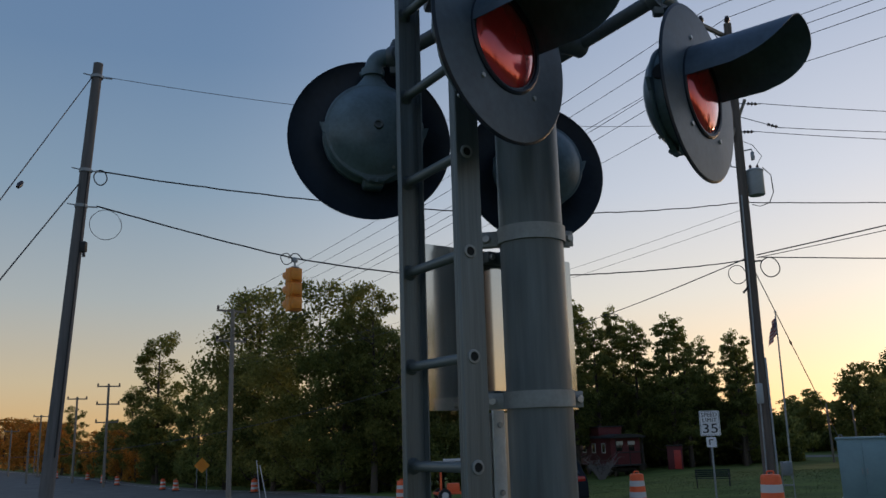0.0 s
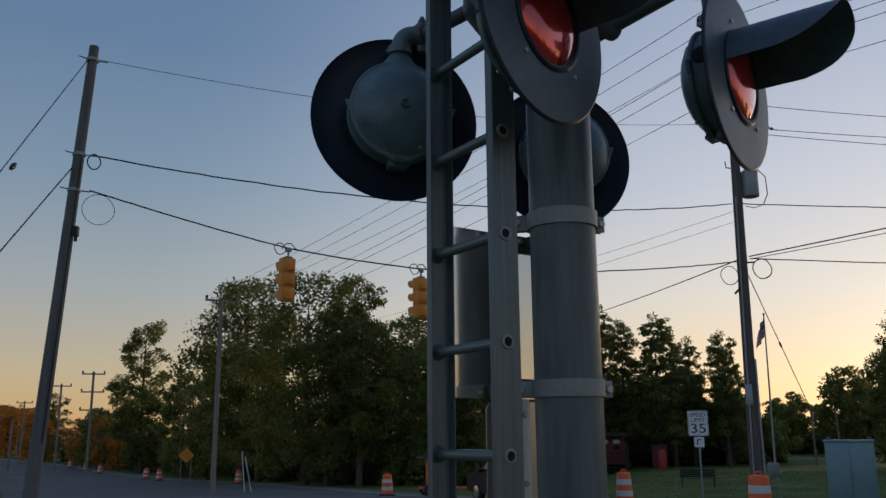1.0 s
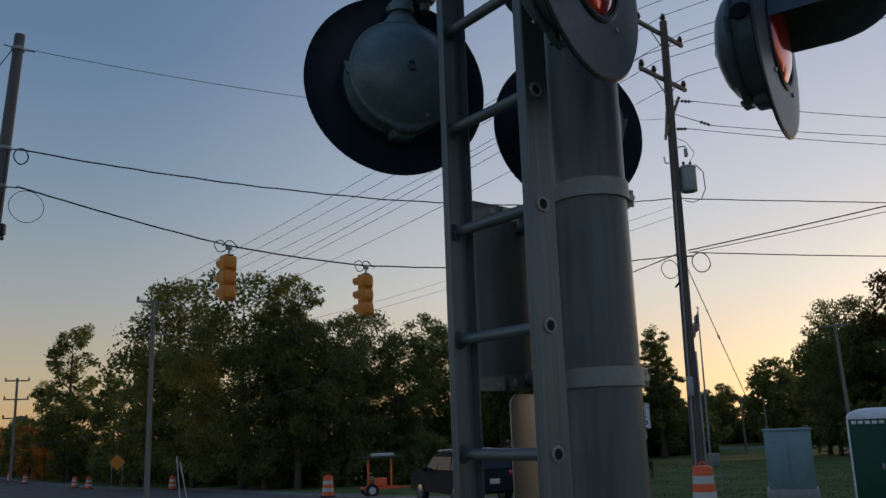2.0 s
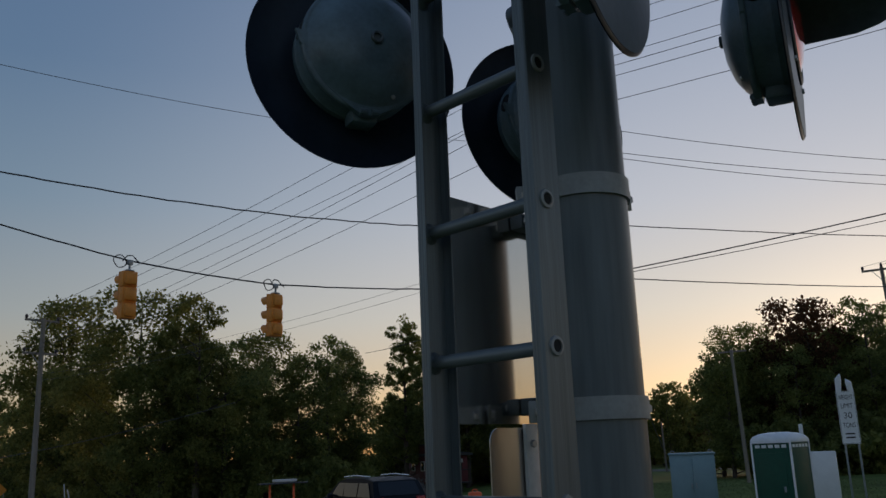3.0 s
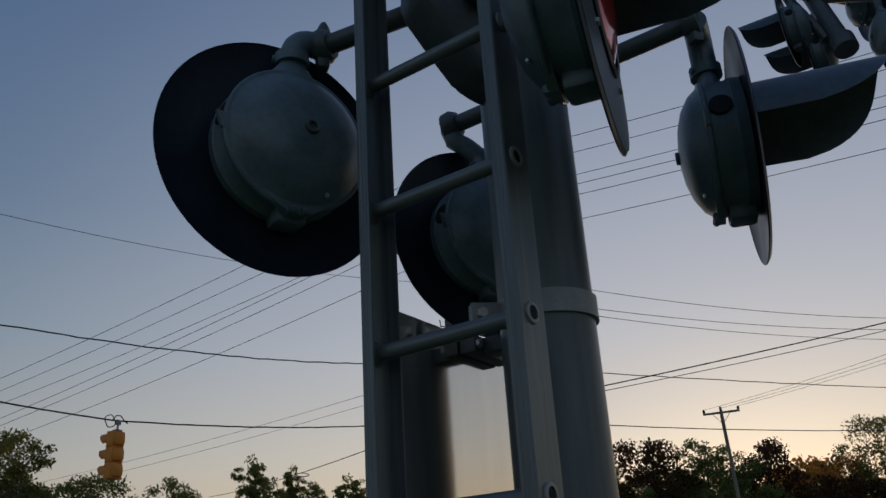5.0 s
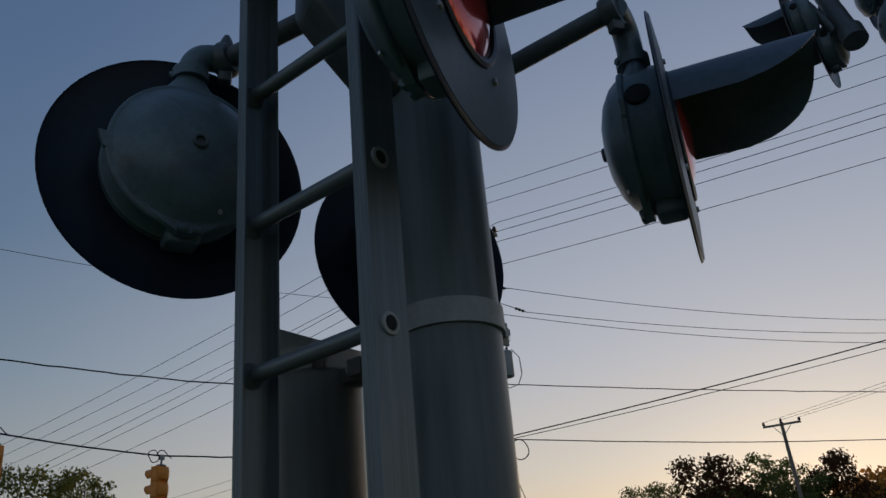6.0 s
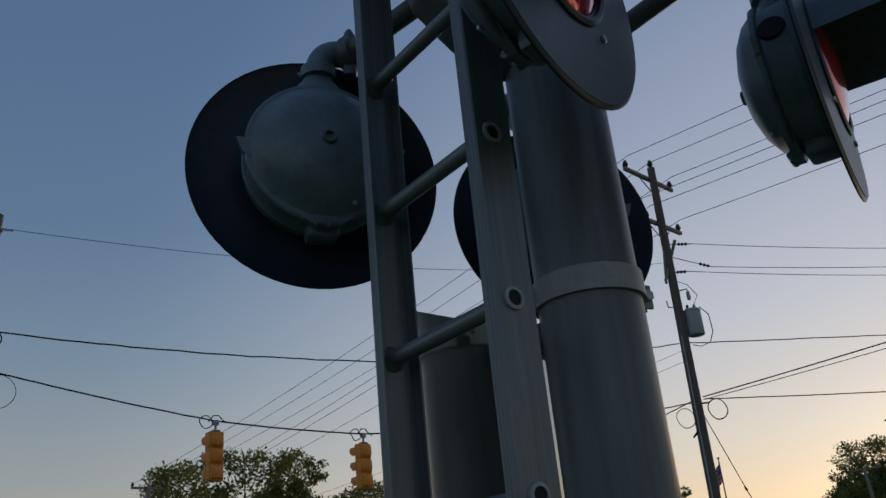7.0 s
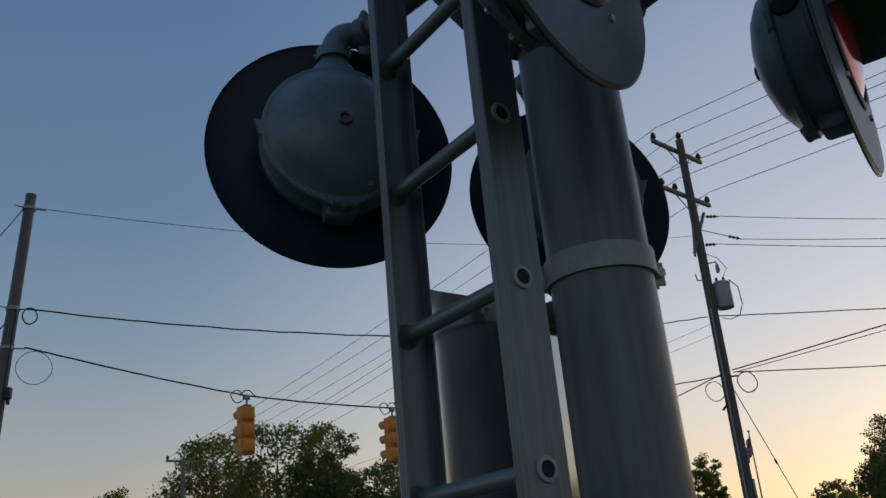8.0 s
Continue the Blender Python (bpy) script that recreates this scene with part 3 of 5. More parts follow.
s1 = back_sign("bare aluminium sign clamped to the mast, seen from behind", 0.0, 0.66, 2.098, 2.640, 0.004)
for z in (2.612, 2.14):
    bm = bmesh.new()
    box(bm, (0.17, 0.04, 0.04), (0.325, -0.022, z), 0.004)
    box(bm, (0.06, 0.10, 0.035), (0.305, -0.075, z), 0.004)
    bar = part("backing_bar", bm, M_PIPE, s1, "dark steel backing bar")
    for x in (0.255, 0.39):
        bolt(bar, (x, -0.042, z), (0, -1, 0), 1.2)
s2 = back_sign("smaller aluminium sign below, seen from behind", 0.155, 0.56, 1.55, 2.09, 0.035, 0.03)
bm = bmesh.new()
box(bm, (0.050, 0.010, 0.62), (0.305, 0.022, 1.80), 0.002)
box(bm, (0.04, 0.14, 0.03), (0.305, -0.05, 1.75), 0.004)
strap = part("strap", bm, M_STRAP, s2, "pale punched steel strap")
for z in (2.05, 1.83, 1.62):
    bolt(strap, (0.305, 0.017, z), (0, -1, 0), 1.1)

# ---- overhead arm with more lamps ----
canti = thing("cantilever_arm", "grey steel cantilever arm reaching from the mast over the road", "cantilever arm")
cd = Vector((0.83, 0.55, 0)).normalized()
for z in (7.25, 7.65):
    bm = bmesh.new()
    tube(bm, [Vector((MX, MY, z)), Vector((MX, MY, z)) + cd * 5.6], 0.055, 16)
    part("chord", bm, M_PIPE, canti, smooth=60)
for k in range(6):
    bm = bmesh.new()
    a = Vector((MX, MY, 7.25)) + cd * (0.3 + k * 0.85)
    tube(bm, [a, a + cd * 0.42 + Vector((0, 0, 0.4)), a + cd * 0.85], 0.02, 8)
    part("lacing", bm, M_PIPE, canti, smooth=60)
bm = bmesh.new()
tube(bm, [(4.36, 2.98, 7.3), (4.30, 2.85, 6.4), (4.21, 2.60, 5.72)], 0.068, 16)
tube(bm, [(4.22, 2.62, 5.78), (4.205, 2.585, 5.66)], 0.09, 18)
part("hanger", bm, M_PIPE, canti, "thick hanging lamp pipe", smooth=50)
bm = bmesh.new()
tube(bm, [(4.10, 2.90, 6.35), (4.20, 2.72, 5.85)], 0.035, 12)
tube(bm, [(4.02, 2.88, 6.42), (4.55, 2.60, 6.20)], 0.06, 12)
part("lamp_bar", bm, M_PIPE, canti, smooth=50)
OVER = "black crossing lamp with hooded visor hung from the overhead arm"
for c, yaw, pitch in (((4.02, 2.90, 6.02), 34, 0), ((4.27, 2.94, 5.84), 34, 0), ((4.36, 2.28, 5.62), -118, 0), ((4.50, 2.50, 6.10), -118, 0)):
    lamp_head(OVER, c, yaw, pitch, "lamps on the overhead arm")
    bm = bmesh.new()
    nv = Vector((-math.sin(radians(yaw)), math.cos(radians(yaw)), 0))
    top = Vector(c) - nv * 0.066 + Vector((0, 0, 0.22))
    tube(bm, [top, top + Vector((0, 0, 0.10)), Vector((4.28, 2.78, 6.28))], 0.03, 12)
    part("drop_pipe", bm, M_PIPE, canti, smooth=50)

# ---- utility poles ----


def insulator(parent, at, size=1.0, material=None):
    bm = bmesh.new()
    lathe(bm, [(0.02, -0.06), (0.05, 0.0), (0.075, 0.02), (0.05, 0.05), (0.07, 0.07), (0.04, 0.11), (0.045, 0.14), (0.0, 0.15)], 10, "Z")
    return part("insulator", bm, material or M_PORC, parent, m=Matrix.Translation(at) @ Matrix.Scale(size, 4), smooth=50)


def wood_pole(name, label, base, top, r0, r1, material, group=""):
    p = thing(name, label, "utility pole", group, at=base)
    d = Vector(top) - Vector(base)
    bm = bmesh.new()
    n = 9
    tube(bm, [Vector((0, 0, -0.5))] + [d * (i / n) for i in range(n)] + [d], [r0] + [r0 + (r1 - r0) * i / n for i in range(n)] + [r1], 18)
    part("shaft", bm, material, p, smooth=50)
    return p, d


def arm_on(p, d, z, length, way, material, pins=(-0.46, 0.46), size=1.0, braces=True):
    """A crossarm at height z above the pole's foot, running along way."""
    c = d * (z / d.z)
    way = Vector((way[0], way[1], 0)).normalized()
    ang = math.atan2(way.y, way.x)
    bm = bmesh.new()
    box(bm, (length, 0.10 * size, 0.12 * size), c + Vector((0, 0, 0)) + Vector((-way.y, way.x, 0)) * 0.14, 0.01, Matrix.Rotation(ang, 4, "Z"))
    a = part("crossarm", bm, material, p)
    if braces:
        bm = bmesh.new()
        for s in (-1, 1):
            tube(bm, [c + way * s * length * 0.26 + Vector((-way.y, way.x, 0)) * 0.14, c + Vector((0, 0, -0.7 * size))], 0.018 * size, 6)
        part("brace", bm, M_STEEL, a)
    for k in pins:
        insulator(a, c + way * length * k + Vector((-way.y, way.x, 0)) * 0.14 + Vector((0, 0, 0.1 * size)), 1.3 * size)
    return a


def wire(label, p0, p1, sag, r, material, n=36, wobble=0.0):
    bm = bmesh.new()
    p0, p1 = Vector(p0), Vector(p1)
    pts = []
    for i in range(n + 1):
        t = i / n
        p = p0.lerp(p1, t) + Vector((0, 0, -4 * sag * t * (1 - t)))
        if wobble and 0 < i < n:
            p += Vector((0, 0, random.uniform(-wobble, wobble)))
        pts.append(p)
    tube(bm, pts, r, 6)
    return tagged(part("overhead_wire", bm, material, smooth=60), label, "wire", "overhead wires")


def loop(parent, at, r, wr=0.012, squash=1.0, turn=0.0):
    bm = bmesh.new()
    pts = [Vector((r * math.cos(a), 0.02 * math.sin(3 * a), r * squash * math.sin(a))) for a in (2 * math.pi * i / 24 for i in range(25))]
    tube(bm, pts, wr, 6)
    return part("cable_loop", bm, M_WIRE, parent, m=Matrix.Translation(at) @ Matrix.Rotation(turn, 4, "Z"))


PLB, PLT = (-7.30, 12.98, 0.0), (-6.87, 13.16, 9.45)
polel, dl = wood_pole("utility_pole", "weathered grey wooden pole carrying the signal span wires", PLB, PLT, 0.132, 0.09, M_WOOD)
bm = bmesh.new()
box(bm, (0.10, 0.12, 0.20), dl * 0.605 + Vector((0.15, -0.02, 0)), 0.02)
tube(bm, [dl * 0.605 + Vector((0.15, -0.02, -0.05)), dl * 0.585 + Vector((0.17, -0.02, 0))], 0.03, 10)
part("terminal_box", bm, M_WIRE, polel)
for z in (0.69, 0.765, 0.97):
    bm = bmesh.new()
    lathe(bm, [(0.10, -0.03), (0.118, -0.03), (0.118, 0.03), (0.10, 0.03)], 18, "Z")
    part("pole_band", bm, M_STEEL, polel, m=Matrix.Translation(dl * z))
    bm = bmesh.new()
    tube(bm, [dl * z, dl * z + Vector((0.26, 0.12, 0.0))], 0.014, 6)
    tube(bm, [dl * z, dl * z + Vector((-0.2, -0.16, 0.02))], 0.012, 6)
    part("eye_bolt", bm, M_STEEL, polel)
bm = bmesh.new()
tube(bm, [dl * 0.2 + Vector((0.105, -0.08, 0)), dl * 0.5 + Vector((0.095, -0.07, 0)), dl * 0.76 + Vector((0.085, -0.06, 0))], 0.014, 8)
part("riser_cable", bm, M_WIRE, polel)
loop(polel, dl * 0.655 + Vector((0.42, 0.2, 0)), 0.29, 0.006, 1.0, 0.5)
loop(polel, dl * 0.755 + Vector((0.25, 0.12, -0.02)), 0.12, 0.012, 1.2, 0.5)

PRB, PRT = (8.60, 22.05, -0.2), (8.86, 22.17, 14.4)
poler, dr = wood_pole("utility_pole", "tall weathered wooden power pole with two crossarms and a transformer", PRB, PRT, 0.175, 0.115, M_WOODD)
LINE = Vector((-21.9, 25.8, 0)).normalized()
ARM = Vector((0.762, 0.647, 0))
arm_on(poler, dr, 14.25, 2.7, ARM, M_WOODF)
insulator(poler, dr + Vector((0, 0, 0.08)), 1.3)
arm_on(poler, dr, 12.70, 2.7, ARM, M_WOODF, (-0.46, -0.2, 0.46))
tr = thing("transformer", "grey cylindrical pole transformer hung on the power pole", "transformer", at=(9.17, 22.15, 9.22))
tr.scale = (1.05, 1.05, 0.88)
bm = bmesh.new()
lathe(bm, [(0.0, -0.45), (0.22, -0.45), (0.235, -0.42), (0.235, 0.36), (0.25, 0.37), (0.25, 0.41), (0.2, 0.46), (0.0, 0.48)], 28, "Z")
part("tank", bm, M_TRANSF, tr, smooth=40)
for k in (-1, 1):
    bm = bmesh.new()
    lathe(bm, [(0.035, 0), (0.05, 0.04), (0.03, 0.07), (0.045, 0.11), (0.02, 0.17), (0.0, 0.18)], 10, "Z")
    part("bushing", bm, M_PORC, tr, m=Matrix.Translation((0.1 * k, 0, 0.46)))
bm = bmesh.new()
for z in (-0.25, 0.25):
    box(bm, (0.24, 0.1, 0.06), (-0.27, 0, z), 0.01)
part("bracket", bm, M_STEEL, tr)
bm = bmesh.new()
tube(bm, [(0.2, -0.1, 0.5), (0.4, -0.15, 0.2), (0.42, -0.15, -0.4), (0.3, -0.1, -0.75), (0.05, -0.05, -0.85), (-0.2, -0.1, -0.8)], 0.014, 6)
tube(bm, [(0.1, 0, 0.62), (0.22, -0.1, 0.9), (0.0, -0.1, 1.3), (-0.25, 0, 1.5)], 0.010, 6)
part("lead", bm, M_WIRE, tr)
# pole hardware
for z, s, dz in ((11.95, 0.8, -0.02), (11.55, 1.35, -0.42), (11.02, 0.6, 0.02)):
    bm = bmesh.new()
    o = dr * (z / 14.6)
    e = o + Vector((s, 0.05, dz))
    tube(bm, [o, e], 0.014, 6)
    string = part("dead_end", bm, M_STEEL, poler)
    for k in (0.25, 0.42, 0.59):
        bm = bmesh.new()
        c = o.lerp(e, 1 - k * 0.8 / s * 0.8)
        d_ = (e - o).normalized() * 0.05
        tube(bm, [c - d_, c - d_ * 0.2, c + d_], [0.02, 0.055, 0.025], 10)
        part("insulator", bm, M_PORC, string)
bm = bmesh.new()
tube(bm, [dr * (11.0 / 14.6) + Vector((-0.25, -0.1, -0.25)), dr * (12.1 / 14.6) + Vector((0.35, 0.1, 0.0))], 0.05, 8)
tube(bm, [dr * (11.0 / 14.6) + Vector((-0.25, -0.1, -0.35)), dr * (12.1 / 14.6) + Vector((-0.05, 0.0, 0.0))], 0.04, 8)
part("ridge_brace", bm, M_WOODF, poler)
bm = bmesh.new()
tube(bm, [dr * (10.4 / 14.6), dr * (10.4 / 14.6) + Vector((0.35, -0.05, 0.05)), dr * (10.4 / 14.6) + Vector((0.42, -0.05, -0.22))], 0.022, 8)
box(bm, (0.09, 0.09, 0.26), dr * (10.25 / 14.6) + Vector((0.36, -0.06, -0.02)), 0.015)
part("cutout_fuse", bm, M_STEEL, poler)
bm = bmesh.new()
tube(bm, [dr * (9.9 / 14.6), dr * (9.9 / 14.6) + Vector((-0.32, -0.1, 0.0)), dr * (9.95 / 14.6) + Vector((-0.34, -0.1, 0.14))], 0.02, 8)
part("side_pin", bm, M_STEEL, poler)
bm = bmesh.new()
tube(bm, [dr * (0.6 / 14.6) + Vector((-0.13, -0.16, 0)), dr * (4.0 / 14.6) + Vector((-0.13, -0.16, 0)), dr * (9.0 / 14.6) + Vector((-0.1, -0.13, 0))], 0.024, 8)
part("riser_conduit", bm, M_STEEL, poler)
bm = bmesh.new()
box(bm, (0.16, 0.14, 0.55), dr * (3.2 / 14.6) + Vector((-0.14, -0.22, 0)), 0.02)
part("meter_box", bm, M_TRANSF, poler)
bm = bmesh.new()
box(bm, (0.05, 0.05, 4.0), dr * (2.2 / 14.6) + Vector((0.17, -0.12, 0)), 0.01)
part("ground_guard", bm, M_TRANSF, poler)
bm = bmesh.new()
tube(bm, [dr * (7.0 / 14.6) + Vector((0.1, -0.1, 0)), dr * (6.95 / 14.6) + Vector((0.3, -0.1, 0.06))], 0.025, 8)
part("wire_clamp", bm, M_WIRE, poler)
bm = bmesh.new()
tube(bm, [dr * (6.3 / 14.6) + Vector((-0.1, -0.1, 0)), dr * (6.2 / 14.6) + Vector((-0.3, -0.1, -0.12))], 0.03, 8)
part("wire_clamp", bm, M_WIRE, poler)
loop(poler, dr * (6.85 / 14.6) + Vector((0.62, 0.1, 0)), 0.29, 0.017, 1.0, 0.1)
loop(poler, dr * (6.62 / 14.6) + Vector((-0.42, -0.1, 0)), 0.27, 0.012, 1.0, 0.1)

p2, d2 = wood_pole("utility_pole", "grey wooden line pole in front of the trees", (-13.05, 47.93, -1.35), (-13.05, 47.93, 9.95), 0.16, 0.12, M_WOODF)
arm_on(p2, d2, 11.2, 1.9, ARM, M_WOODF)
arm_on(p2, d2, 9.4, 1.9, ARM, M_WOODF)
for (x, y, zt), nr in (((-41.0, 99.7, 9.6), 3), ((-52.1, 116.7, 9.2), 1), ((-73.3, 151.0, 8.3), 1), ((-82.0, 158.0, 6.0), 1), ((-60.0, 120.0, 4.6), 0), ((-86.0, 176.0, 5.0), 0)):
    pp, dd = wood_pole("utility_pole", "distant wooden line pole beside the road", (x, y, -2.45), (x, y, zt), 0.17, 0.13, M_WOODF, "far line poles")
    for k in range(nr):
        arm_on(pp, dd, dd.z - 0.3 - 2.1 * k, 2.6, (1, 0.35), M_WOODF, (-0.46, 0.46), 1.3, False)
fp, fd = wood_pole("utility_pole", "pale wooden pole with a single crossarm by the wood", (41.25, 49.7, -1.4), (41.0, 49.9, 13.45), 0.17, 0.12, M_WOODF)
arm_on(fp, fd, fd.z - 0.15, 2.6, (0.72, -0.69), M_WOODF, (-0.47, 0.47), 1.2)
insulator(fp, fd + Vector((0, 0, 0.05)), 1.5)
fq, fe = wood_pole("utility_pole", "short pale pole with a lamp arm", (29.45, 50.6, -1.4), (29.27, 50.7, 7.9), 0.14, 0.10, M_WOODF)
arm_on(fq, fe, fe.z - 0.1, 1.9, (0.75, -0.66), M_WOODF, (), 0.9, False)
for (x, y, zt) in ((41.5, 78.0, 6.3), (37.0, 84.0, 4.4), (58.5, 99.0, 5.5), (45.0, 96.0, 4.5), (33.5, 52.5, 2.4)):
    wood_pole("utility_pole", "thin distant wooden pole among the trees", (x, y, ground_z(x, y)), (x - 0.1, y, zt), 0.12, 0.09, M_WOODF, "thin poles")

# ---- wires ----
SPAN = "black span wire between the two poles"
wire(SPAN, (-6.85, 13.18, 9.2), (8.79, 22.27, 11.2), 0.5, 0.0065, M_WIREF)
wire(SPAN, (-6.80, 13.2, 7.24), (8.57, 22.1, 8.6), 0.55, 0.015, M_WIRE, 60, 0.012)
HA, HB = Vector((-3.32, 15.2, 5.83)), Vector((-0.57, 16.81, 5.68))
wire("black span wire carrying the traffic lights", (-6.75, 13.2, 6.54), HA, 0.03, 0.015, M_WIRE, 20, 0.006)
wire("black span wire carrying the traffic lights", HA, HB, 0.03, 0.016, M_WIRE, 16, 0.004)
wire("black span wire carrying the traffic lights", HB, (8.58, 22.1, 6.85), 0.17, 0.016, M_WIRE, 40, 0.006)
wire("steel guy wire anchored in the ground beside the pole", (-6.95, 13.1, 9.15), (-6.62, 4.6, 0.0), 0.0, 0.010, M_WIREF)
wire("steel guy wire anchored in the ground beside the pole", (-7.05, 13.05, 6.95), (-6.62, 4.9, 0.0), 0.0, 0.012, M_WIRE)
gj = thing("guy_insulator", "dark porcelain strain insulator on the guy wire", "insulator", at=(10.35, 23.9, 4.59))
bm = bmesh.new()
tube(bm, [(-0.05, -0.06, 0.065), (0.0, 0.0, 0.0), (0.05, 0.06, -0.065)], [0.02, 0.035, 0.02], 10)
part("body", bm, M_PORC, gj)
gi = thing("guy_insulator", "dark porcelain strain insulator on the guy wire", "insulator", at=(-6.79, 10.4, 6.12))
bm = bmesh.new()
tube(bm, [(-0.004, -0.05, -0.055), (0.0, 0.0, 0.0), (0.004, 0.05, 0.055)], [0.03, 0.045, 0.03], 10)
part("body", bm, M_PORC, gi)
RUN = "thin conductor strung from the power pole to the next pole"
for z, ks in ((14.36, (-0.46, 0.0, 0.46)), (12.82, (-0.46, -0.2, 0.46))):
    for k in ks:
        c = Vector((8.86, 22.17, z + (0.25 if k == 0.0 else 0.1))) + ARM * 2.7 * k
        zz = 10.05 if z > 13 else 8.2
        wire(RUN, c, Vector((-13.05, 47.93, zz)) + ARM * 1.9 * k, 0.45, 0.011, M_WIREF)
        wire(RUN, c, Vector((8.86 + 30, 22.17 - 35.3, z + 0.4)) + ARM * 2.7 * k, 0.7, 0.011, M_WIREF)
for dz in (0, 0.32):
    wire("thin service cable from the power pole", (8.7, 22.1, 8.4 - dz), (-13.05, 47.9, 6.9 - dz), 0.5, 0.006, M_WIREF)
for p, e, s in (((9.55, 22.2, 11.75), (48, 24.2, 14.1), 1.5), ((10.1, 22.2, 10.95), (48, 24.0, 13.6), 1.35), ((9.35, 22.2, 10.85), (48, 24.2, 13.2), 1.5)):
    wire("thin conductor sagging away from the power pole", p, e, s, 0.011, M_WIREF)
wire("black cable strung along the street", (8.8, 22.15, 8.62), (48, 26.0, 9.6), 0.35, 0.016, M_WIRE, 60, 0.012)
wire("black cable strung along the street", (8.95, 22.0, 6.92), (48, 26.0, 8.4), 0.62, 0.016, M_WIRE, 50, 0.006)
wire("pair of black cables rising across the street", (8.9, 22.0, 6.98), (31.4, 11.3, 10.92), 0.25, 0.018, M_WIRE)
wire("pair of black cables rising across the street", (8.9, 22.0, 6.90), (31.4, 11.1, 10.66), 0.32, 0.011, M_WIRE)
wire("black cable running down to the trees", (8.6, 22.1, 6.9), (6.6, 68, 10.1), 0.3, 0.018, M_WIRE)
sp = thing("splice_loop", "small black cable loop on the overhead cable", "cable loop", at=(7.95, 40.0, 7.8))
loop(sp, (0, 0, 0), 0.35, 0.02, 0.22, 0.1)
wire("guy wire from the power pole to the ground", (8.85, 22.1, 6.5), (14.3, 28.6, -0.45), 0.0, 0.013, M_WIREF)
for k in (-0.47, 0.0, 0.47):
    wire("thin far conductor from the pale pole", Vector((41.0, 49.9, 13.6)) + Vector((0.72, -0.69, 0)) * 2.6 * k, Vector((46, 12, 15.5)) + Vector((0.72, -0.69, 0)) * 3 * k, 0.6, 0.012, M_WIREF)
wire("sagging cable in front of the trees", (-33, 62, 1.6), (-3, 52, 5.4), 0.9, 0.018, M_WIREF)

# ---- traffic lights ----


def traffic_light(at, yaw):
    t = thing("traffic_light", "yellow three-section traffic light hanging from the span wire", "traffic light", "traffic lights on the wire", at=at, turn=yaw)
    for i in range(3):
        z = -0.36 - 0.305 * i
        bm = bmesh.new()
        box(bm, (0.30, 0.16, 0.305), (0, 0.02, z), 0.02)
        box(bm, (0.25, 0.12, 0.25), (0, -0.07, z), 0.055)
        box(bm, (0.31, 0.03, 0.305), (0, 0.10, z), 0.012)
        s = part("section", bm, M_YELLOW, t)
        for face in (0,):
            m = Matrix.Rotation(radians(face), 4, "Z")
            bm = bmesh.new()
            rows = []
            for rad in (0.135, 0.128):
                grid = []
                for k in range(17):
                    a = radians(-120 + 240 * k / 16)
                    ln = 0.25 - 0.12 * (abs(a) / radians(120)) ** 2
                    grid.append([bm.verts.new((rad * math.sin(a), 0.11 + ln * j, z + rad * math.cos(a))) for j in (0, 0.5, 1)])
                rows.append(grid)
                for k in range(16):
                    for j in range(2):
                        bm.faces.new((grid[k][j], grid[k + 1][j], grid[k + 1][j + 1], grid[k][j + 1]))
            for k in range(16):
                bm.faces.new((rows[0][k][2], rows[0][k + 1][2], rows[1][k + 1][2], rows[1][k][2]))
            part("visor", bm, M_YELLOW, s, m=m)
            bm = bmesh.new()
            lathe(bm, [(0.0, 0.125), (0.08, 0.12), (0.125, 0.105)], 20)
            for v in bm.verts:
                v.co.z += z
            part("lens", bm, M_GLASS, s, "unlit dark lens", m=m)
    bm = bmesh.new()
    tube(bm, [(0, 0, 0.02), (0, 0, -0.21)], 0.022, 10)
    box(bm, (0.12, 0.06, 0.10), (0, 0, -0.03), 0.01)
    box(bm, (0.16, 0.12, 0.03), (0, 0, -0.19), 0.01)
    part("hanger", bm, M_STEEL, t)
    loop(t, (-0.2, 0, -0.03), 0.13, 0.010, 0.9)
    bm = bmesh.new()
    tube(bm, [(-0.15, 0, -0.02), (-0.05, 0, 0.10), (0.06, 0, 0.11), (0.16, 0, 0.02), (0.25, 0, -0.02)], 0.012, 6)
    part("jumper_cable", bm, M_WIRE, t)
    return t


traffic_light(HA, 38)
traffic_light(HB, 42)

# ---- trees ----


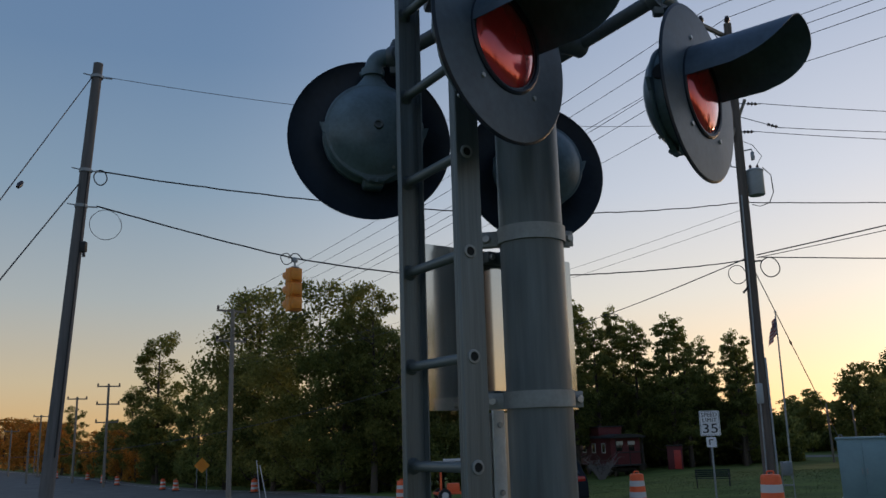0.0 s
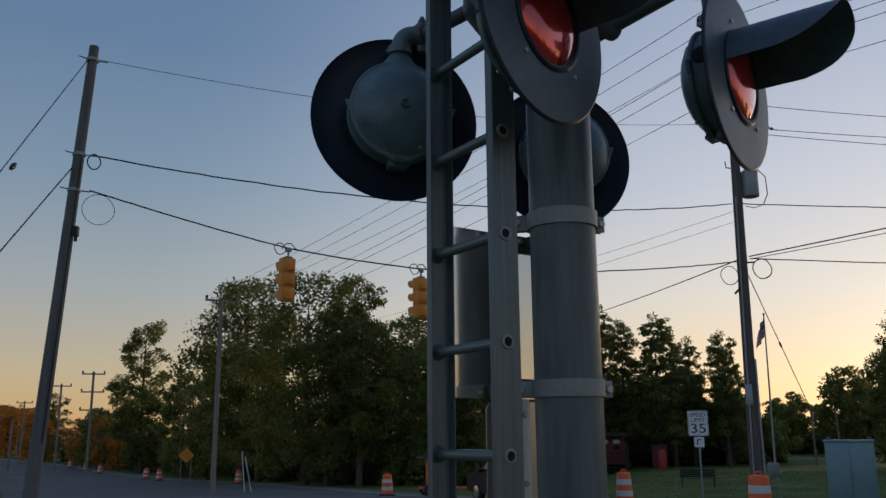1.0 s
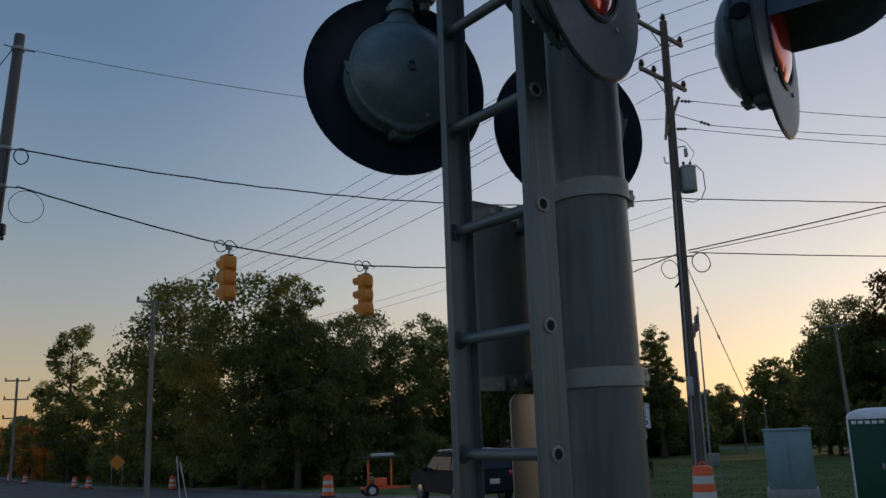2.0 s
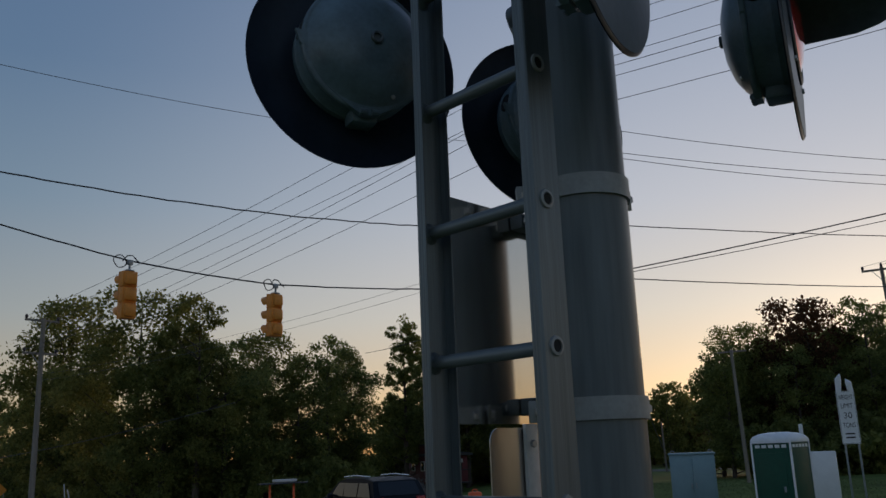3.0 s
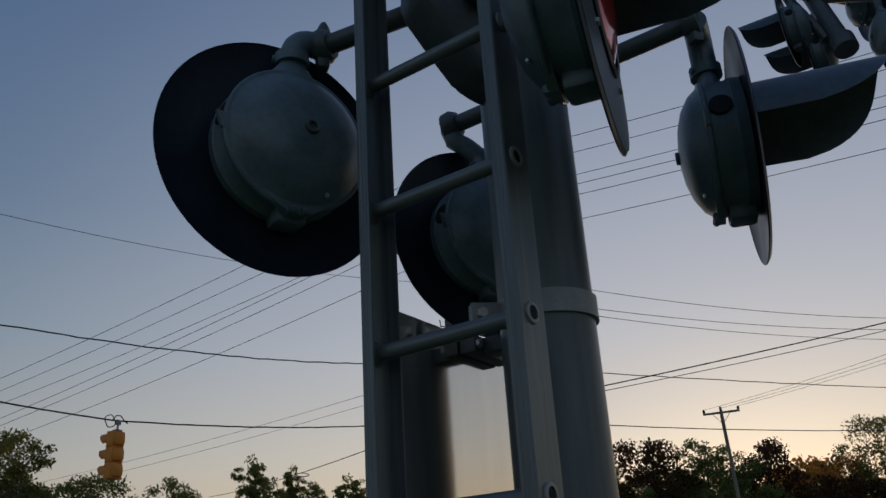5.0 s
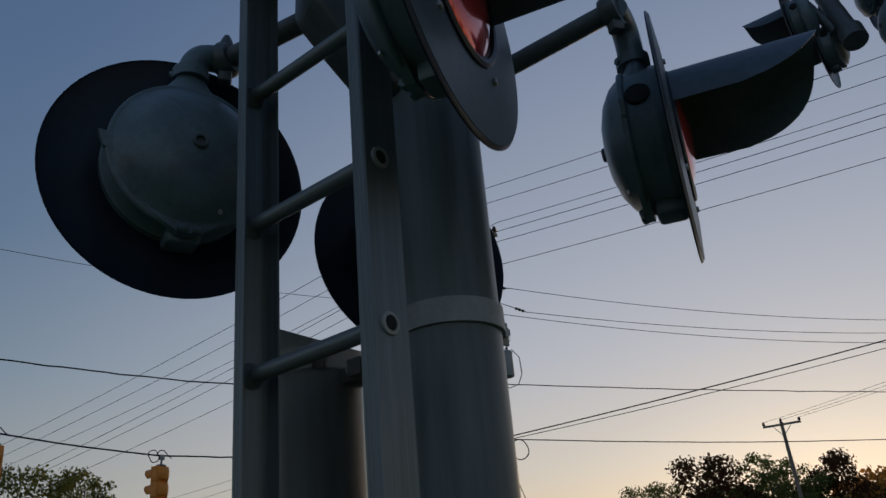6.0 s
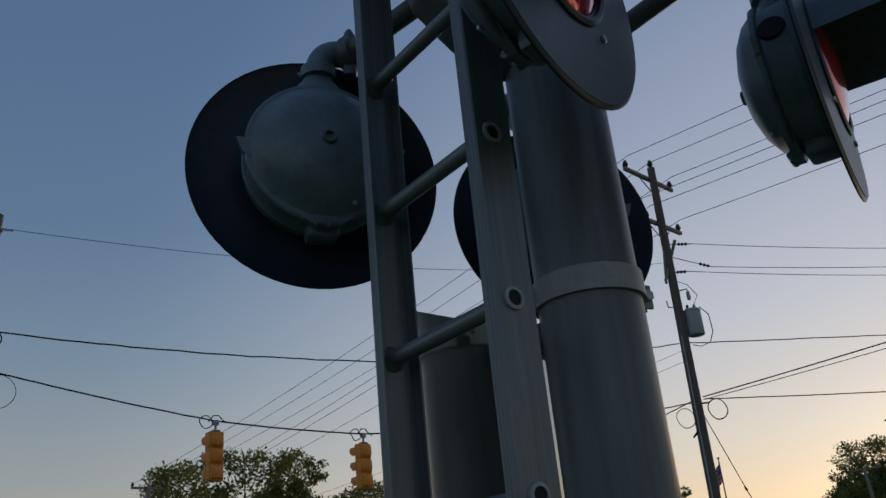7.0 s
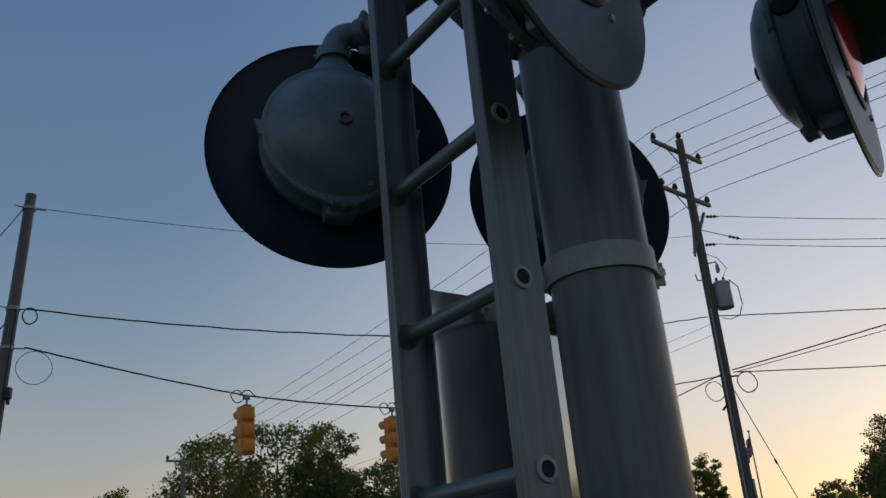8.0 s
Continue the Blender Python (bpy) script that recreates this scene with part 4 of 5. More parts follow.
def crown_mesh(name, seed, height, base, spread, lobes, leaves, size, material, shape="round"):
    """Leaves in clumps: boughs first, then small clumps about their ends, so that the outline is lobed and has gaps."""
    rng = np.random.default_rng(seed)
    cs, rs, fl = [], [], []
    if shape == "pine":
        for k in range(lobes // 4):
            t = (k + rng.uniform(0, 1)) / (lobes // 4)
            z = base + (height * 0.95 - base) * t
            reach = spread * (1.0 - 0.62 * t ** 1.6) * rng.uniform(0.30, 0.95)
            a = k * 2.4 + rng.uniform(-0.5, 0.5)
            big = spread * rng.uniform(0.24, 0.46) * (1.05 - 0.45 * t)
            for i in range(7):
                d = rng.normal(size=3)
                d /= np.linalg.norm(d)
                r = big * rng.uniform(0.36, 0.60)
                cs.append((math.cos(a) * reach + d[0] * big, math.sin(a) * reach + d[1] * big, min(z + d[2] * big * 0.7 + 0.1 * reach, height - 0.4)))
                rs.append(r)
                fl.append(0.72)
        cs.append((0, 0, height - 0.35))
        rs.append(0.45)
        fl.append(1.2)
    else:
        boughs = max(9, lobes // 5)
        for b in range(boughs):
            t = (b + rng.uniform(0.2, 0.9)) / boughs
            z = base + (height - base) * (0.06 + 0.88 * t)
            if shape == "round":
                env = spread * (0.62 + 0.38 * math.sin(math.pi * min(1, 0.15 + 0.75 * t))) * (1 if t < 0.62 else math.sqrt(max(0.05, 1 - ((t - 0.62) / 0.42) ** 2)))
            else:
                env = spread * (0.75 + 0.25 * math.sin(math.pi * t)) * (1 if t < 0.75 else math.sqrt(max(0.06, 1 - ((t - 0.75) / 0.28) ** 2)))
            a = b * 2.4 + rng.uniform(-0.5, 0.5)
            q = rng.uniform(0.42, 0.82)
            big = spread * rng.uniform(0.24, 0.36)
            for i in range(max(5, lobes // boughs + 3)):
                d = rng.normal(size=3)
                d /= np.linalg.norm(d)
                r = big * rng.uniform(0.34, 0.62)
                p = np.array((math.cos(a) * env * q, math.sin(a) * env * q, z)) + d * (big - 0.4 * r) * np.array((1.1, 1.1, 0.85))
                p[2] = min(max(p[2], base + r * 0.3), height - r * 0.75)
                cs.append(tuple(p))
                rs.append(r)
                fl.append(0.8)
        for i in range(lobes // 4):
            a, q = rng.uniform(0, 2 * math.pi), math.sqrt(rng.uniform(0, 1)) * 0.6
            cs.append((math.cos(a) * spread * q, math.sin(a) * spread * q, base + (height - base) * rng.uniform(0.02, 0.75)))
            rs.append(spread * rng.uniform(0.14, 0.24))
            fl.append(0.9)
    cs, rs, fl = np.array(cs), np.array(rs), np.array(fl)
    pick = rng.choice(len(cs), leaves, p=rs ** 2 / (rs ** 2).sum())
    d = rng.normal(size=(leaves, 3))
    d /= np.linalg.norm(d, axis=1)[:, None]
    rad = rs[pick] * np.clip(rng.normal(0.82, 0.26, leaves), 0.1, 1.22)
    c = cs[pick] + d * rad[:, None] * np.stack((np.full(leaves, 1.15), np.full(leaves, 1.15), fl[pick]), 1)
    u = rng.normal(size=(leaves, 3))
    u /= np.linalg.norm(u, axis=1)[:, None]
    v = np.cross(u, d + rng.normal(size=(leaves, 3)) * 0.8)
    v /= np.linalg.norm(v, axis=1)[:, None] + 1e-6
    s = size * rng.uniform(0.5, 1.4, leaves)[:, None]
    quad = np.stack((c - u * s, c - v * s * 0.55 + u * s * 0.1, c + u * s, c + v * s * 0.55 + u * s * 0.1), 1).reshape(-1, 3)
    me = bpy.data.meshes.new(name)
    me.from_pydata(quad.tolist(), [], np.arange(leaves * 4).reshape(-1, 4).tolist())
    me.materials.append(material)
    return me, cs[rng.permutation(len(cs))], rs


def trunk_mesh(seed, height, base, cs, r0):
    rng = np.random.default_rng(seed + 7)
    bm = bmesh.new()
    top = height * 0.9
    lean = rng.uniform(-0.25, 0.25, 2)
    spine = [Vector((lean[0] * math.sin(3 * k / 6), lean[1] * math.sin(2.5 * k / 6), -0.4 + (top + 0.4) * k / 6)) for k in range(7)]
    tube(bm, spine, [r0 * (1.25, 1.0, 0.85, 0.65, 0.45, 0.25, 0.08)[k] for k in range(7)], 10)
    for c in cs[: min(22, len(cs))]:
        c = Vector(c)
        z = max(base * 0.6, c.z - 0.35 * (abs(c.x) + abs(c.y)) - 0.6)
        k = min(5.99, max(0, (z + 0.4) / (top + 0.4) * 6))
        a = spine[int(k)].lerp(spine[int(k) + 1], k - int(k))
        mid = a.lerp(c, 0.5) + Vector((0, 0, -0.12 * (c - a).length))
        rr = r0 * 0.34 * (1 - 0.6 * z / height)
        tube(bm, [a, mid, c], [rr, rr * 0.6, rr * 0.2], 6)
    return mesh_of("trunk", bm, M_BARK, 60)


TREES = {}
for key, seed, h, base, spread, lobes, leaves, size, mt, shape in (
        ("oak", 11, 14.0, 0.8, 5.0, 120, 24000, 0.125, M_LEAF, "round"),
        ("maple", 12, 14.0, 0.6, 4.3, 110, 16000, 0.135, M_LEAFD, "round"),
        ("ash", 13, 14.0, 1.5, 3.3, 70, 11000, 0.125, M_LEAF, "column"),
        ("autumn", 14, 14.0, 0.5, 5.2, 100, 12000, 0.19, M_LEAFA, "round"),
        ("russet", 15, 14.0, 0.8, 5.0, 100, 14000, 0.17, M_LEAFR, "round"),
        ("pine", 16, 14.0, 2.5, 2.7, 130, 14000, 0.13, M_LEAFD, "pine"),
        ("pine_tall", 17, 14.0, 4.5, 2.6, 100, 10000, 0.13, M_LEAFD, "pine"),
        ("bush", 18, 4.0, 0.0, 3.6, 60, 4000, 0.205, M_LEAFD, "round"),
        ("far_oak", 21, 14.0, 0.8, 5.0, 110, 6000, 0.27, M_LEAF, "round"),
        ("far_maple", 22, 14.0, 0.6, 4.3, 100, 6000, 0.26, M_LEAFD, "round"),
        ("far_autumn", 24, 14.0, 0.5, 5.2, 100, 6000, 0.27, M_LEAFA, "round"),
        ("far_russet", 25, 14.0, 0.8, 5.0, 100, 6000, 0.26, M_LEAFR, "round")):
    crown, cs, rs = crown_mesh("crown", seed, h, base, spread, lobes, leaves, size, mt, shape)
    TREES[key] = (crown, trunk_mesh(seed, h, base, cs, 0.24 if key != "bush" else 0.05))

TREE_LABEL = {"oak": "broad green leafy tree at the edge of the wood", "maple": "dense dark green broadleaf tree", "ash": "slender green tree with an open crown",
              "autumn": "tree turning orange and yellow in autumn", "russet": "dark tree with reddish autumn leaves", "pine": "tall dark pine with ragged flat branches",
              "pine_tall": "tall pine with a bare lower trunk", "bush": "dense dark green shrub under the trees"}


def tree(key, x, y, top, width=1.0, turn=0.0):
    z = ground_z(x, y)
    t = thing("tree" if key != "bush" else "shrub", TREE_LABEL[key], "tree" if key != "bush" else "shrub", "trees round the crossing", at=(x, y, z), turn=turn)
    s = (top - z) / (4.0 if key == "bush" else 14.0)
    t.scale = (s * width, s * width, s)
    if key in ("oak", "maple", "autumn", "russet") and (y > 84 or y < 30 or (y >= 69 and x > 35)):
        key = "far_" + key
    for name, me in (("crown", TREES[key][0]), ("trunk", TREES[key][1])):
        o = new(name, me)
        o.parent = t
    return t


PLANT = [
    ("oak", -17.9, 76.9, 16.3, 1.0), ("oak", -10.4, 65.2, 14.8, 1.0), ("ash", -5.9, 60.5, 14.0, 0.85), ("maple", -8.4, 62.3, 11.0, 1.0), ("maple", -15.9, 74.0, 10.9, 1.0),
    ("maple", -4.0, 62.0, 10.5, 1.1), ("ash", -37.7, 107.4, 16.9, 1.1), ("maple", -28.2, 92.8, 9.3, 0.9), ("maple", -23.1, 85.0, 9.7, 0.8), ("ash", -44.7, 117.9, 10.5, 1.0),
    ("maple", -36.9, 106.0, 8.2, 1.1), ("maple", -49.6, 125.2, 6.2, 1.1), ("ash", -66.9, 150.5, 9.8, 0.9), ("autumn", -57.0, 135.5, 4.9, 0.9), ("autumn", -46.7, 120.0, 5.1, 1.0),
    ("autumn", -72.5, 158.6, 7.2, 1.2), ("autumn", -79.1, 168.4, 7.4, 1.2), ("autumn", -98.2, 197.0, 9.4, 1.3), ("autumn", -121.0, 231.5, 11.0, 1.3), ("autumn", -166.1, 299.0, 14.0, 1.4),
    ("autumn", -188.8, 313.0, 14.5, 1.4), ("russet", -60.0, 150.0, 5.5, 1.4), ("autumn", -209.8, 302.5, 14.0, 1.5), ("maple", -132.0, 262.0, 11.5, 1.5), ("autumn", -108.0, 222.0, 9.6, 1.5), ("maple", -86.0, 186.0, 8.4, 1.4), ("autumn", -42.6, 114.2, 4.0, 0.9), ("maple", -51.9, 127.8, 6.2, 1.0),
    ("oak", -1.2, 68.5, 12.0, 0.95), ("maple", 3.8, 70.5, 12.0, 1.0), ("oak", 5.2, 74.0, 11.2, 0.75), ("maple", 1.0, 66.5, 8.8, 1.1), ("oak", -5.2, 66.5, 11.0, 0.9),
    ("pine", 10.9, 76.0, 14.3, 0.85), ("pine", 15.8, 82.0, 14.4, 0.8), ("pine_tall", 13.5, 79.5, 12.9, 1.0), ("pine", 17.2, 79.0, 12.5, 1.0),
    ("pine", 20.0, 77.5, 12.8, 1.1), ("pine_tall", 22.6, 82.0, 11.4, 1.0), ("pine_tall", 25.2, 84.5, 11.4, 1.0), ("pine", 27.6, 81.5, 11.6, 0.95), ("pine_tall", 29.4, 86.0, 10.6, 0.9),
    ("maple", 16.0, 88.0, 8.8, 1.2), ("maple", 21.5, 90.0, 8.6, 1.2), ("maple", 27.0, 91.0, 8.3, 1.2), ("maple", 31.0, 90.0, 6.4, 0.9), ("maple", 11.5, 86.0, 7.6, 1.2),
    ("maple", 57.0, 136.0, 8.2, 1.2), ("oak", 55.2, 115.5, 10.6, 0.95), ("maple", 50.5, 122.0, 6.2, 1.1), ("maple", 46.0, 128.0, 5.4, 1.0), ("russet", 62.0, 118.0, 8.0, 1.2),
    ("maple", 58.0, 128.0, 5.6, 1.0), ("maple", 53.5, 133.0, 5.0, 1.0), ("maple", 68.0, 122.0, 7.4, 1.2),
    ("maple", 36.2, 64.5, 10.3, 0.85), ("oak", 39.5, 67.0, 12.0, 1.0), ("russet", 44.6, 65.0, 14.0, 1.0), ("maple", 48.5, 62.5, 13.6, 1.0), ("maple", 52.0, 64.0, 13.2, 1.0),
    ("russet", 55.4, 62.6, 13.4, 0.85), ("maple", 41.0, 61.5, 9.5, 1.0), ("maple", 46.0, 59.0, 9.0, 1.1), ("maple", 51.0, 57.5, 9.0, 1.1), ("russet", 56.0, 56.0, 9.4, 1.1),
    ("autumn", 61.0, 62.0, 11.6, 1.0), ("oak", 66.0, 59.3, 15.2, 0.95), ("autumn", 64.0, 70.0, 12.2, 1.0), ("russet", 60.0, 55.0, 9.0, 1.0), ("oak", 71.0, 55.0, 15.8, 1.0),
    ("maple", 66.0, 51.0, 10.5, 1.1), ("autumn", 70.0, 72.0, 13.5, 1.0),
    ("maple", 38.8, 71.0, 9.2, 1.0), ("maple", 43.0, 71.5, 11.2, 1.2), ("maple", 47.5, 70.5, 12.2, 1.2), ("maple", 52.0, 70.5, 12.0, 1.2), ("maple", 56.5, 69.0, 12.0, 1.2),
    ("maple", 61.0, 67.5, 10.6, 1.1), ("maple", 45.0, 75.5, 11.0, 1.2), ("maple", 54.0, 75.0, 11.5, 1.2), ("maple", 59.0, 60.0, 9.6, 1.1), ("maple", 68.5, 64.0, 11.0, 1.2),
    ("maple", 18.5, 84.0, 7.4, 1.3), ("maple", 24.0, 86.5, 7.6, 1.3), ("maple", 29.5, 88.0, 7.2, 1.2), ("maple", 12.5, 88.0, 8.0, 1.3), ("maple", 19.0, 95.0, 8.8, 1.4), ("maple", 25.5, 96.0, 8.6, 1.4),
    ("maple", 56.0, 120.0, 9.2, 1.2), ("maple", 60.5, 121.0, 9.4, 1.2), ("maple", 51.0, 127.0, 6.4, 1.3), ("maple", 47.5, 131.0, 5.8, 1.3), ("maple", 65.0, 125.0, 8.6, 1.2), ("maple", 55.0, 140.0, 7.4, 1.4),
    ("oak", 55.0, 24.0, 12.0, 1.1), ("maple", 62.0, 12.0, 9.0, 1.1), ("maple", 66.0, 3.0, 7.5, 1.1), ("oak", 64.0, -8.0, 8.5, 1.1), ("pine", 58.0, -20.0, 12.0, 1.0),
    # unseen trees behind the viewpoint, added only to darken reflections
    ("oak", -58.0, -46.0, 10.0, 1.2), ("maple", -70.0, -30.0, 11.0, 1.2), ("maple", -75.0, -10.0, 10.0, 1.2),
]
for i, (key, x, y, top, w) in enumerate(PLANT):
    tree(key, x, y, top, w, (i * 77) % 360)
VERGE = [(3.0, 62.0), (-3.0, 62.0), (-9.6, 74.5), (-20.0, 88.5), (-34.5, 109.5), (-47.5, 131.5), (-72, 168)]
for (x0, y0), (x1, y1) in zip(VERGE, VERGE[1:]):
    n = int(math.hypot(x1 - x0, y1 - y0) / 2.4)
    for i in range(n):
        x, y = x0 + (x1 - x0) * i / n + math.sin(i * 2.3), y0 + (y1 - y0) * i / n + 1.2 * math.sin(i * 1.3 + x0)
        tree("bush", x, y, ground_z(x, y) + 3.4 + 1.0 * math.sin(i * 1.7 + x0), 0.85, (i * 53) % 360)
for i in range(15):
    if i in (1, 2, 3):  # the evening sky shows under the boughs here
        continue
    x = 4 + i * 2.3
    y = (72 if x < 8 else 93) + 2.2 * math.sin(i * 2.3)
    tree("bush", x, y, ground_z(x, y) + 5.2 + 0.8 * math.sin(i * 1.7), 0.8, (i * 53) % 360)
for i in range(16):
    x = 37 + i * 2.6
    y = 59 - 0.35 * i + 1.5 * math.sin(i * 1.9)
    tree("bush", x, y, ground_z(x, y) + 4.0 + 0.8 * math.sin(i * 2.7), 1.0, (i * 91) % 360)
for i in range(14):
    x = 33 + i * 2.4
    y = 132 + 5 * math.sin(i * 1.3)
    tree("bush", x, y, ground_z(x, y) + 3.4 + 0.7 * math.sin(i * 2.1), 1.2, (i * 41) % 360)

# ---- road furniture ----


def barrel(x, y):
    b = thing("traffic_barrel", "orange and white striped plastic construction barrel on the roadside", "traffic barrel", "construction barrels", at=(x, y, ground_z(x, y) + 0.03))
    bm = bmesh.new()
    lathe(bm, [(0.40, 0), (0.40, 0.06), (0.33, 0.09), (0.30, 0.09)], 28, "Z")
    part("base", bm, M_RUBBER, b)
    for i in range(5):
        z0, z1 = 0.09 + 0.185 * i, 0.09 + 0.185 * (i + 1)
        r0, r1 = 0.300 - 0.014 * i, 0.300 - 0.014 * (i + 1)
        bm = bmesh.new()
        lathe(bm, [(r0 - 0.008, z0), (r0, z0 + 0.008), (r1 + 0.003, z1 - 0.008), (r1 - 0.006, z1)], 28, "Z")
        part("stripe", bm, M_WHITE if i in (1, 3) else M_ORANGE, b)
    bm = bmesh.new()
    lathe(bm, [(0.225, 1.01), (0.21, 1.05), (0.12, 1.06), (0.0, 1.06)], 28, "Z")
    top = part("lid", bm, M_ORANGE, b)
    bm = bmesh.new()
    tube(bm, bend((-0.08, 0, 1.05), (-0.08, 0, 1.13), (0, 0, 1.13), 0.03, 4) + bend((0, 0, 1.13), (0.08, 0, 1.13), (0.08, 0, 1.05), 0.03, 4), 0.018, 8)
    part("handle", bm, M_ORANGE, top)
    return b


for x, y in ((7.38, 18.53), (6.10, 27.7), (-2.85, 42.9), (-16.78, 70.69), (-27.35, 83.34), (-30.08, 87.71), (-41.42, 104.88), (-46.66, 113.57), (-54.21, 126.68), (-64.0, 138.0)):
    barrel(x, y)


def words(text, size, at, parent, material, width=None):
    cu = bpy.data.curves.new("lettering", "FONT")
    cu.body, cu.size, cu.align_x, cu.align_y, cu.extrude = text, size, "CENTER", "CENTER", 0.001
    ob = new("lettering", cu)
    me = bpy.data.meshes.new_from_object(ob)
    bpy.data.objects.remove(ob)
    me.materials.append(material)
    o = new("lettering", me)
    o.parent = parent
    o.matrix_basis = Matrix.Translation(at) @ Matrix.Rotation(radians(90), 4, "X")
    if width:
        w = max(v.co.x for v in me.vertices) - min(v.co.x for v in me.vertices)
        o.scale = (width / w, 1, 1)
    return o


def plate(bm, w, h, corner, z, y=0.0, thick=0.004):
    pts = []
    for sx, sz, a0 in ((1, 1, 0), (-1, 1, 90), (-1, -1, 180), (1, -1, 270)):
        for k in range(5):
            a = radians(a0 + 22.5 * k)
            pts.append((sx * (w / 2 - corner) + corner * math.cos(a), z + sz * (h / 2 - corner) + corner * math.sin(a)))
    f = [bm.verts.new((x, y, zz)) for x, zz in pts]
    b = [bm.verts.new((x, y + thick, zz)) for x, zz in pts]
    bm.faces.new(f)
    bm.faces.new(b)
    for i in range(len(pts)):
        bm.faces.new((f[i], f[(i + 1) % len(f)], b[(i + 1) % len(f)], b[i]))


gz = ground_z(0, 24.45)
ss = thing("speed_limit_sign", "white speed limit sign with black lettering on a steel post", "road sign", at=(7.80, 24.45, gz), turn=-17)
bm = bmesh.new()
box(bm, (0.055, 0.03, 2.85), (0, 0.02, 1.42), 0.004)
part("post", bm, M_STEEL, ss)
bm = bmesh.new()
plate(bm, 0.60, 0.76, 0.04, 2.25 - gz)
face = part("panel", bm, M_SIGNW, ss)
bm = bmesh.new()
plate(bm, 0.565, 0.725, 0.035, 2.25 - gz, -0.002, 0.001)
part("border", bm, M_INK, face)
bm = bmesh.new()
plate(bm, 0.545, 0.705, 0.03, 2.25 - gz, -0.004, 0.001)
part("field", bm, M_SIGNW, face)
words("SPEED", 0.17, (0, -0.008, 2.50 - gz), ss, M_INK, 0.46)
words("LIMIT", 0.17, (0, -0.008, 2.34 - gz), ss, M_INK, 0.42)
words("35", 0.40, (0, -0.008, 2.08 - gz), ss, M_INK, 0.44)
bm = bmesh.new()
plate(bm, 0.30, 0.30, 0.03, 1.68 - gz)
sub = part("small_plate", bm, M_SIGNW, ss)
bm = bmesh.new()
box(bm, (0.035, 0.002, 0.14), (-0.05, -0.003, 1.67 - gz))
box(bm, (0.12, 0.002, 0.03), (0.0, -0.003, 1.75 - gz))
part("mark", bm, M_INK, sub)

gz = ground_z(0, 26.1)
ws = thing("weight_limit_sign", "tall white weight limit sign with black lettering on two posts", "road sign", at=(19.5, 26.1, gz), turn=-36)
for s in (-1, 1):
    bm = bmesh.new()
    box(bm, (0.07, 0.07, 3.95), (s * 0.22, 0.05, 1.97), 0.006)
    part("post", bm, M_STEEL, ws)
bm = bmesh.new()
plate(bm, 0.60, 1.85, 0.03, 3.02)
face = part("panel", bm, M_SIGNW, ws)
bm = bmesh.new()
plate(bm, 0.56, 1.81, 0.03, 3.02, -0.002, 0.001)
part("border", bm, M_INK, face)
bm = bmesh.new()
plate(bm, 0.54, 1.79, 0.03, 3.02, -0.004, 0.001)
part("field", bm, M_SIGNW, face)
for text, z, w, sz in (("WEIGHT", 3.72, 0.46, 0.24), ("LIMIT", 3.42, 0.38, 0.24), ("30", 3.08, 0.26, 0.30), ("TONS", 2.74, 0.40, 0.24)):
    words(text, sz, (0, -0.008, z), ws, M_INK, w)
bm = bmesh.new()
for z in (2.45, 2.32):
    box(bm, (0.30, 0.002, 0.05), (0, -0.006, z))
part("small_print", bm, M_INK, ws)
bm = bmesh.new()
for s, h in ((-1, 0.62), (1, 0.42)):
    tube(bm, [(s * 0.20, 0.05, 3.9), (s * 0.16, 0.05, 3.95 + h * 0.7), (s * 0.08, 0.05, 3.95 + h)], [0.09, 0.11, 0.02], 10)
part("cover", bm, M_SIGNW, ws, "white bag tied over the post tops")

gz = ground_z(0, 74.9)
og = thing("work_sign", "orange diamond road work sign on two thin legs", "road sign", at=(-22.4, 74.9, gz), turn=15)
bm = bmesh.new()
box(bm, (0.95, 0.01, 0.95), (0, 0, 2.35), 0.0, Matrix.Rotation(radians(45), 4, "Y"))
part("panel", bm, M_OSIGN, og)
for s in (-1, 1):
    bm = bmesh.new()
    box(bm, (0.06, 0.06, 2.3), (s * 0.42, 0.04, 1.15), 0.005)
    part("leg", bm, M_STEEL, og)
for k, (x, tz) in enumerate(((-11.8, 0.5), (-11.4, 0.2))):
    mk = thing("marker_post", "thin pale leaning marker post beside the pole", "marker post", "marker posts", at=(x, 50.5, ground_z(0, 50.5)))
    bm = bmesh.new()
    tube(bm, [(0, 0, 0), (-0.25 - 0.2 * k, 0, 1.9 + tz)], 0.03, 8)
    part("stick", bm, M_WHITE, mk)

# ---- cabinet, toilet and panel on the grass ----
gz = ground_z(0, 21)
cb = thing("signal_cabinet", "pale blue-grey steel equipment cabinet standing on the grass", "equipment cabinet", at=(10.75, 20.95, gz), turn=-26)
H = 1.75 - gz
bm = bmesh.new()
box(bm, (1.18, 1.0, H - 0.42), (0, 0, (H - 0.42) / 2 + 0.36), 0.015)
part("body", bm, M_CABIN, cb)
bm = bmesh.new()
box(bm, (1.30, 1.12, 0.36), (0, 0, 0.18), 0.02)
part("plinth", bm, M_STEEL, cb, "grey concrete-coloured base")
bm = bmesh.new()
box(bm, (1.24, 1.06, 0.06), (0, 0, H - 0.03), 0.015)
part("roof", bm, M_CABIN, cb)
for s in (-1, 1):
    bm = bmesh.new()
    tube(bm, bend((s * 0.5 - 0.04, 0, H), (s * 0.5 - 0.04, 0, H + 0.06), (s * 0.5, 0, H + 0.06), 0.02, 4) + [(s * 0.5 + 0.04, 0, H + 0.05), (s * 0.5 + 0.04, 0, H)], 0.01, 8)
    part("lifting_eye", bm, M_STEEL, cb)
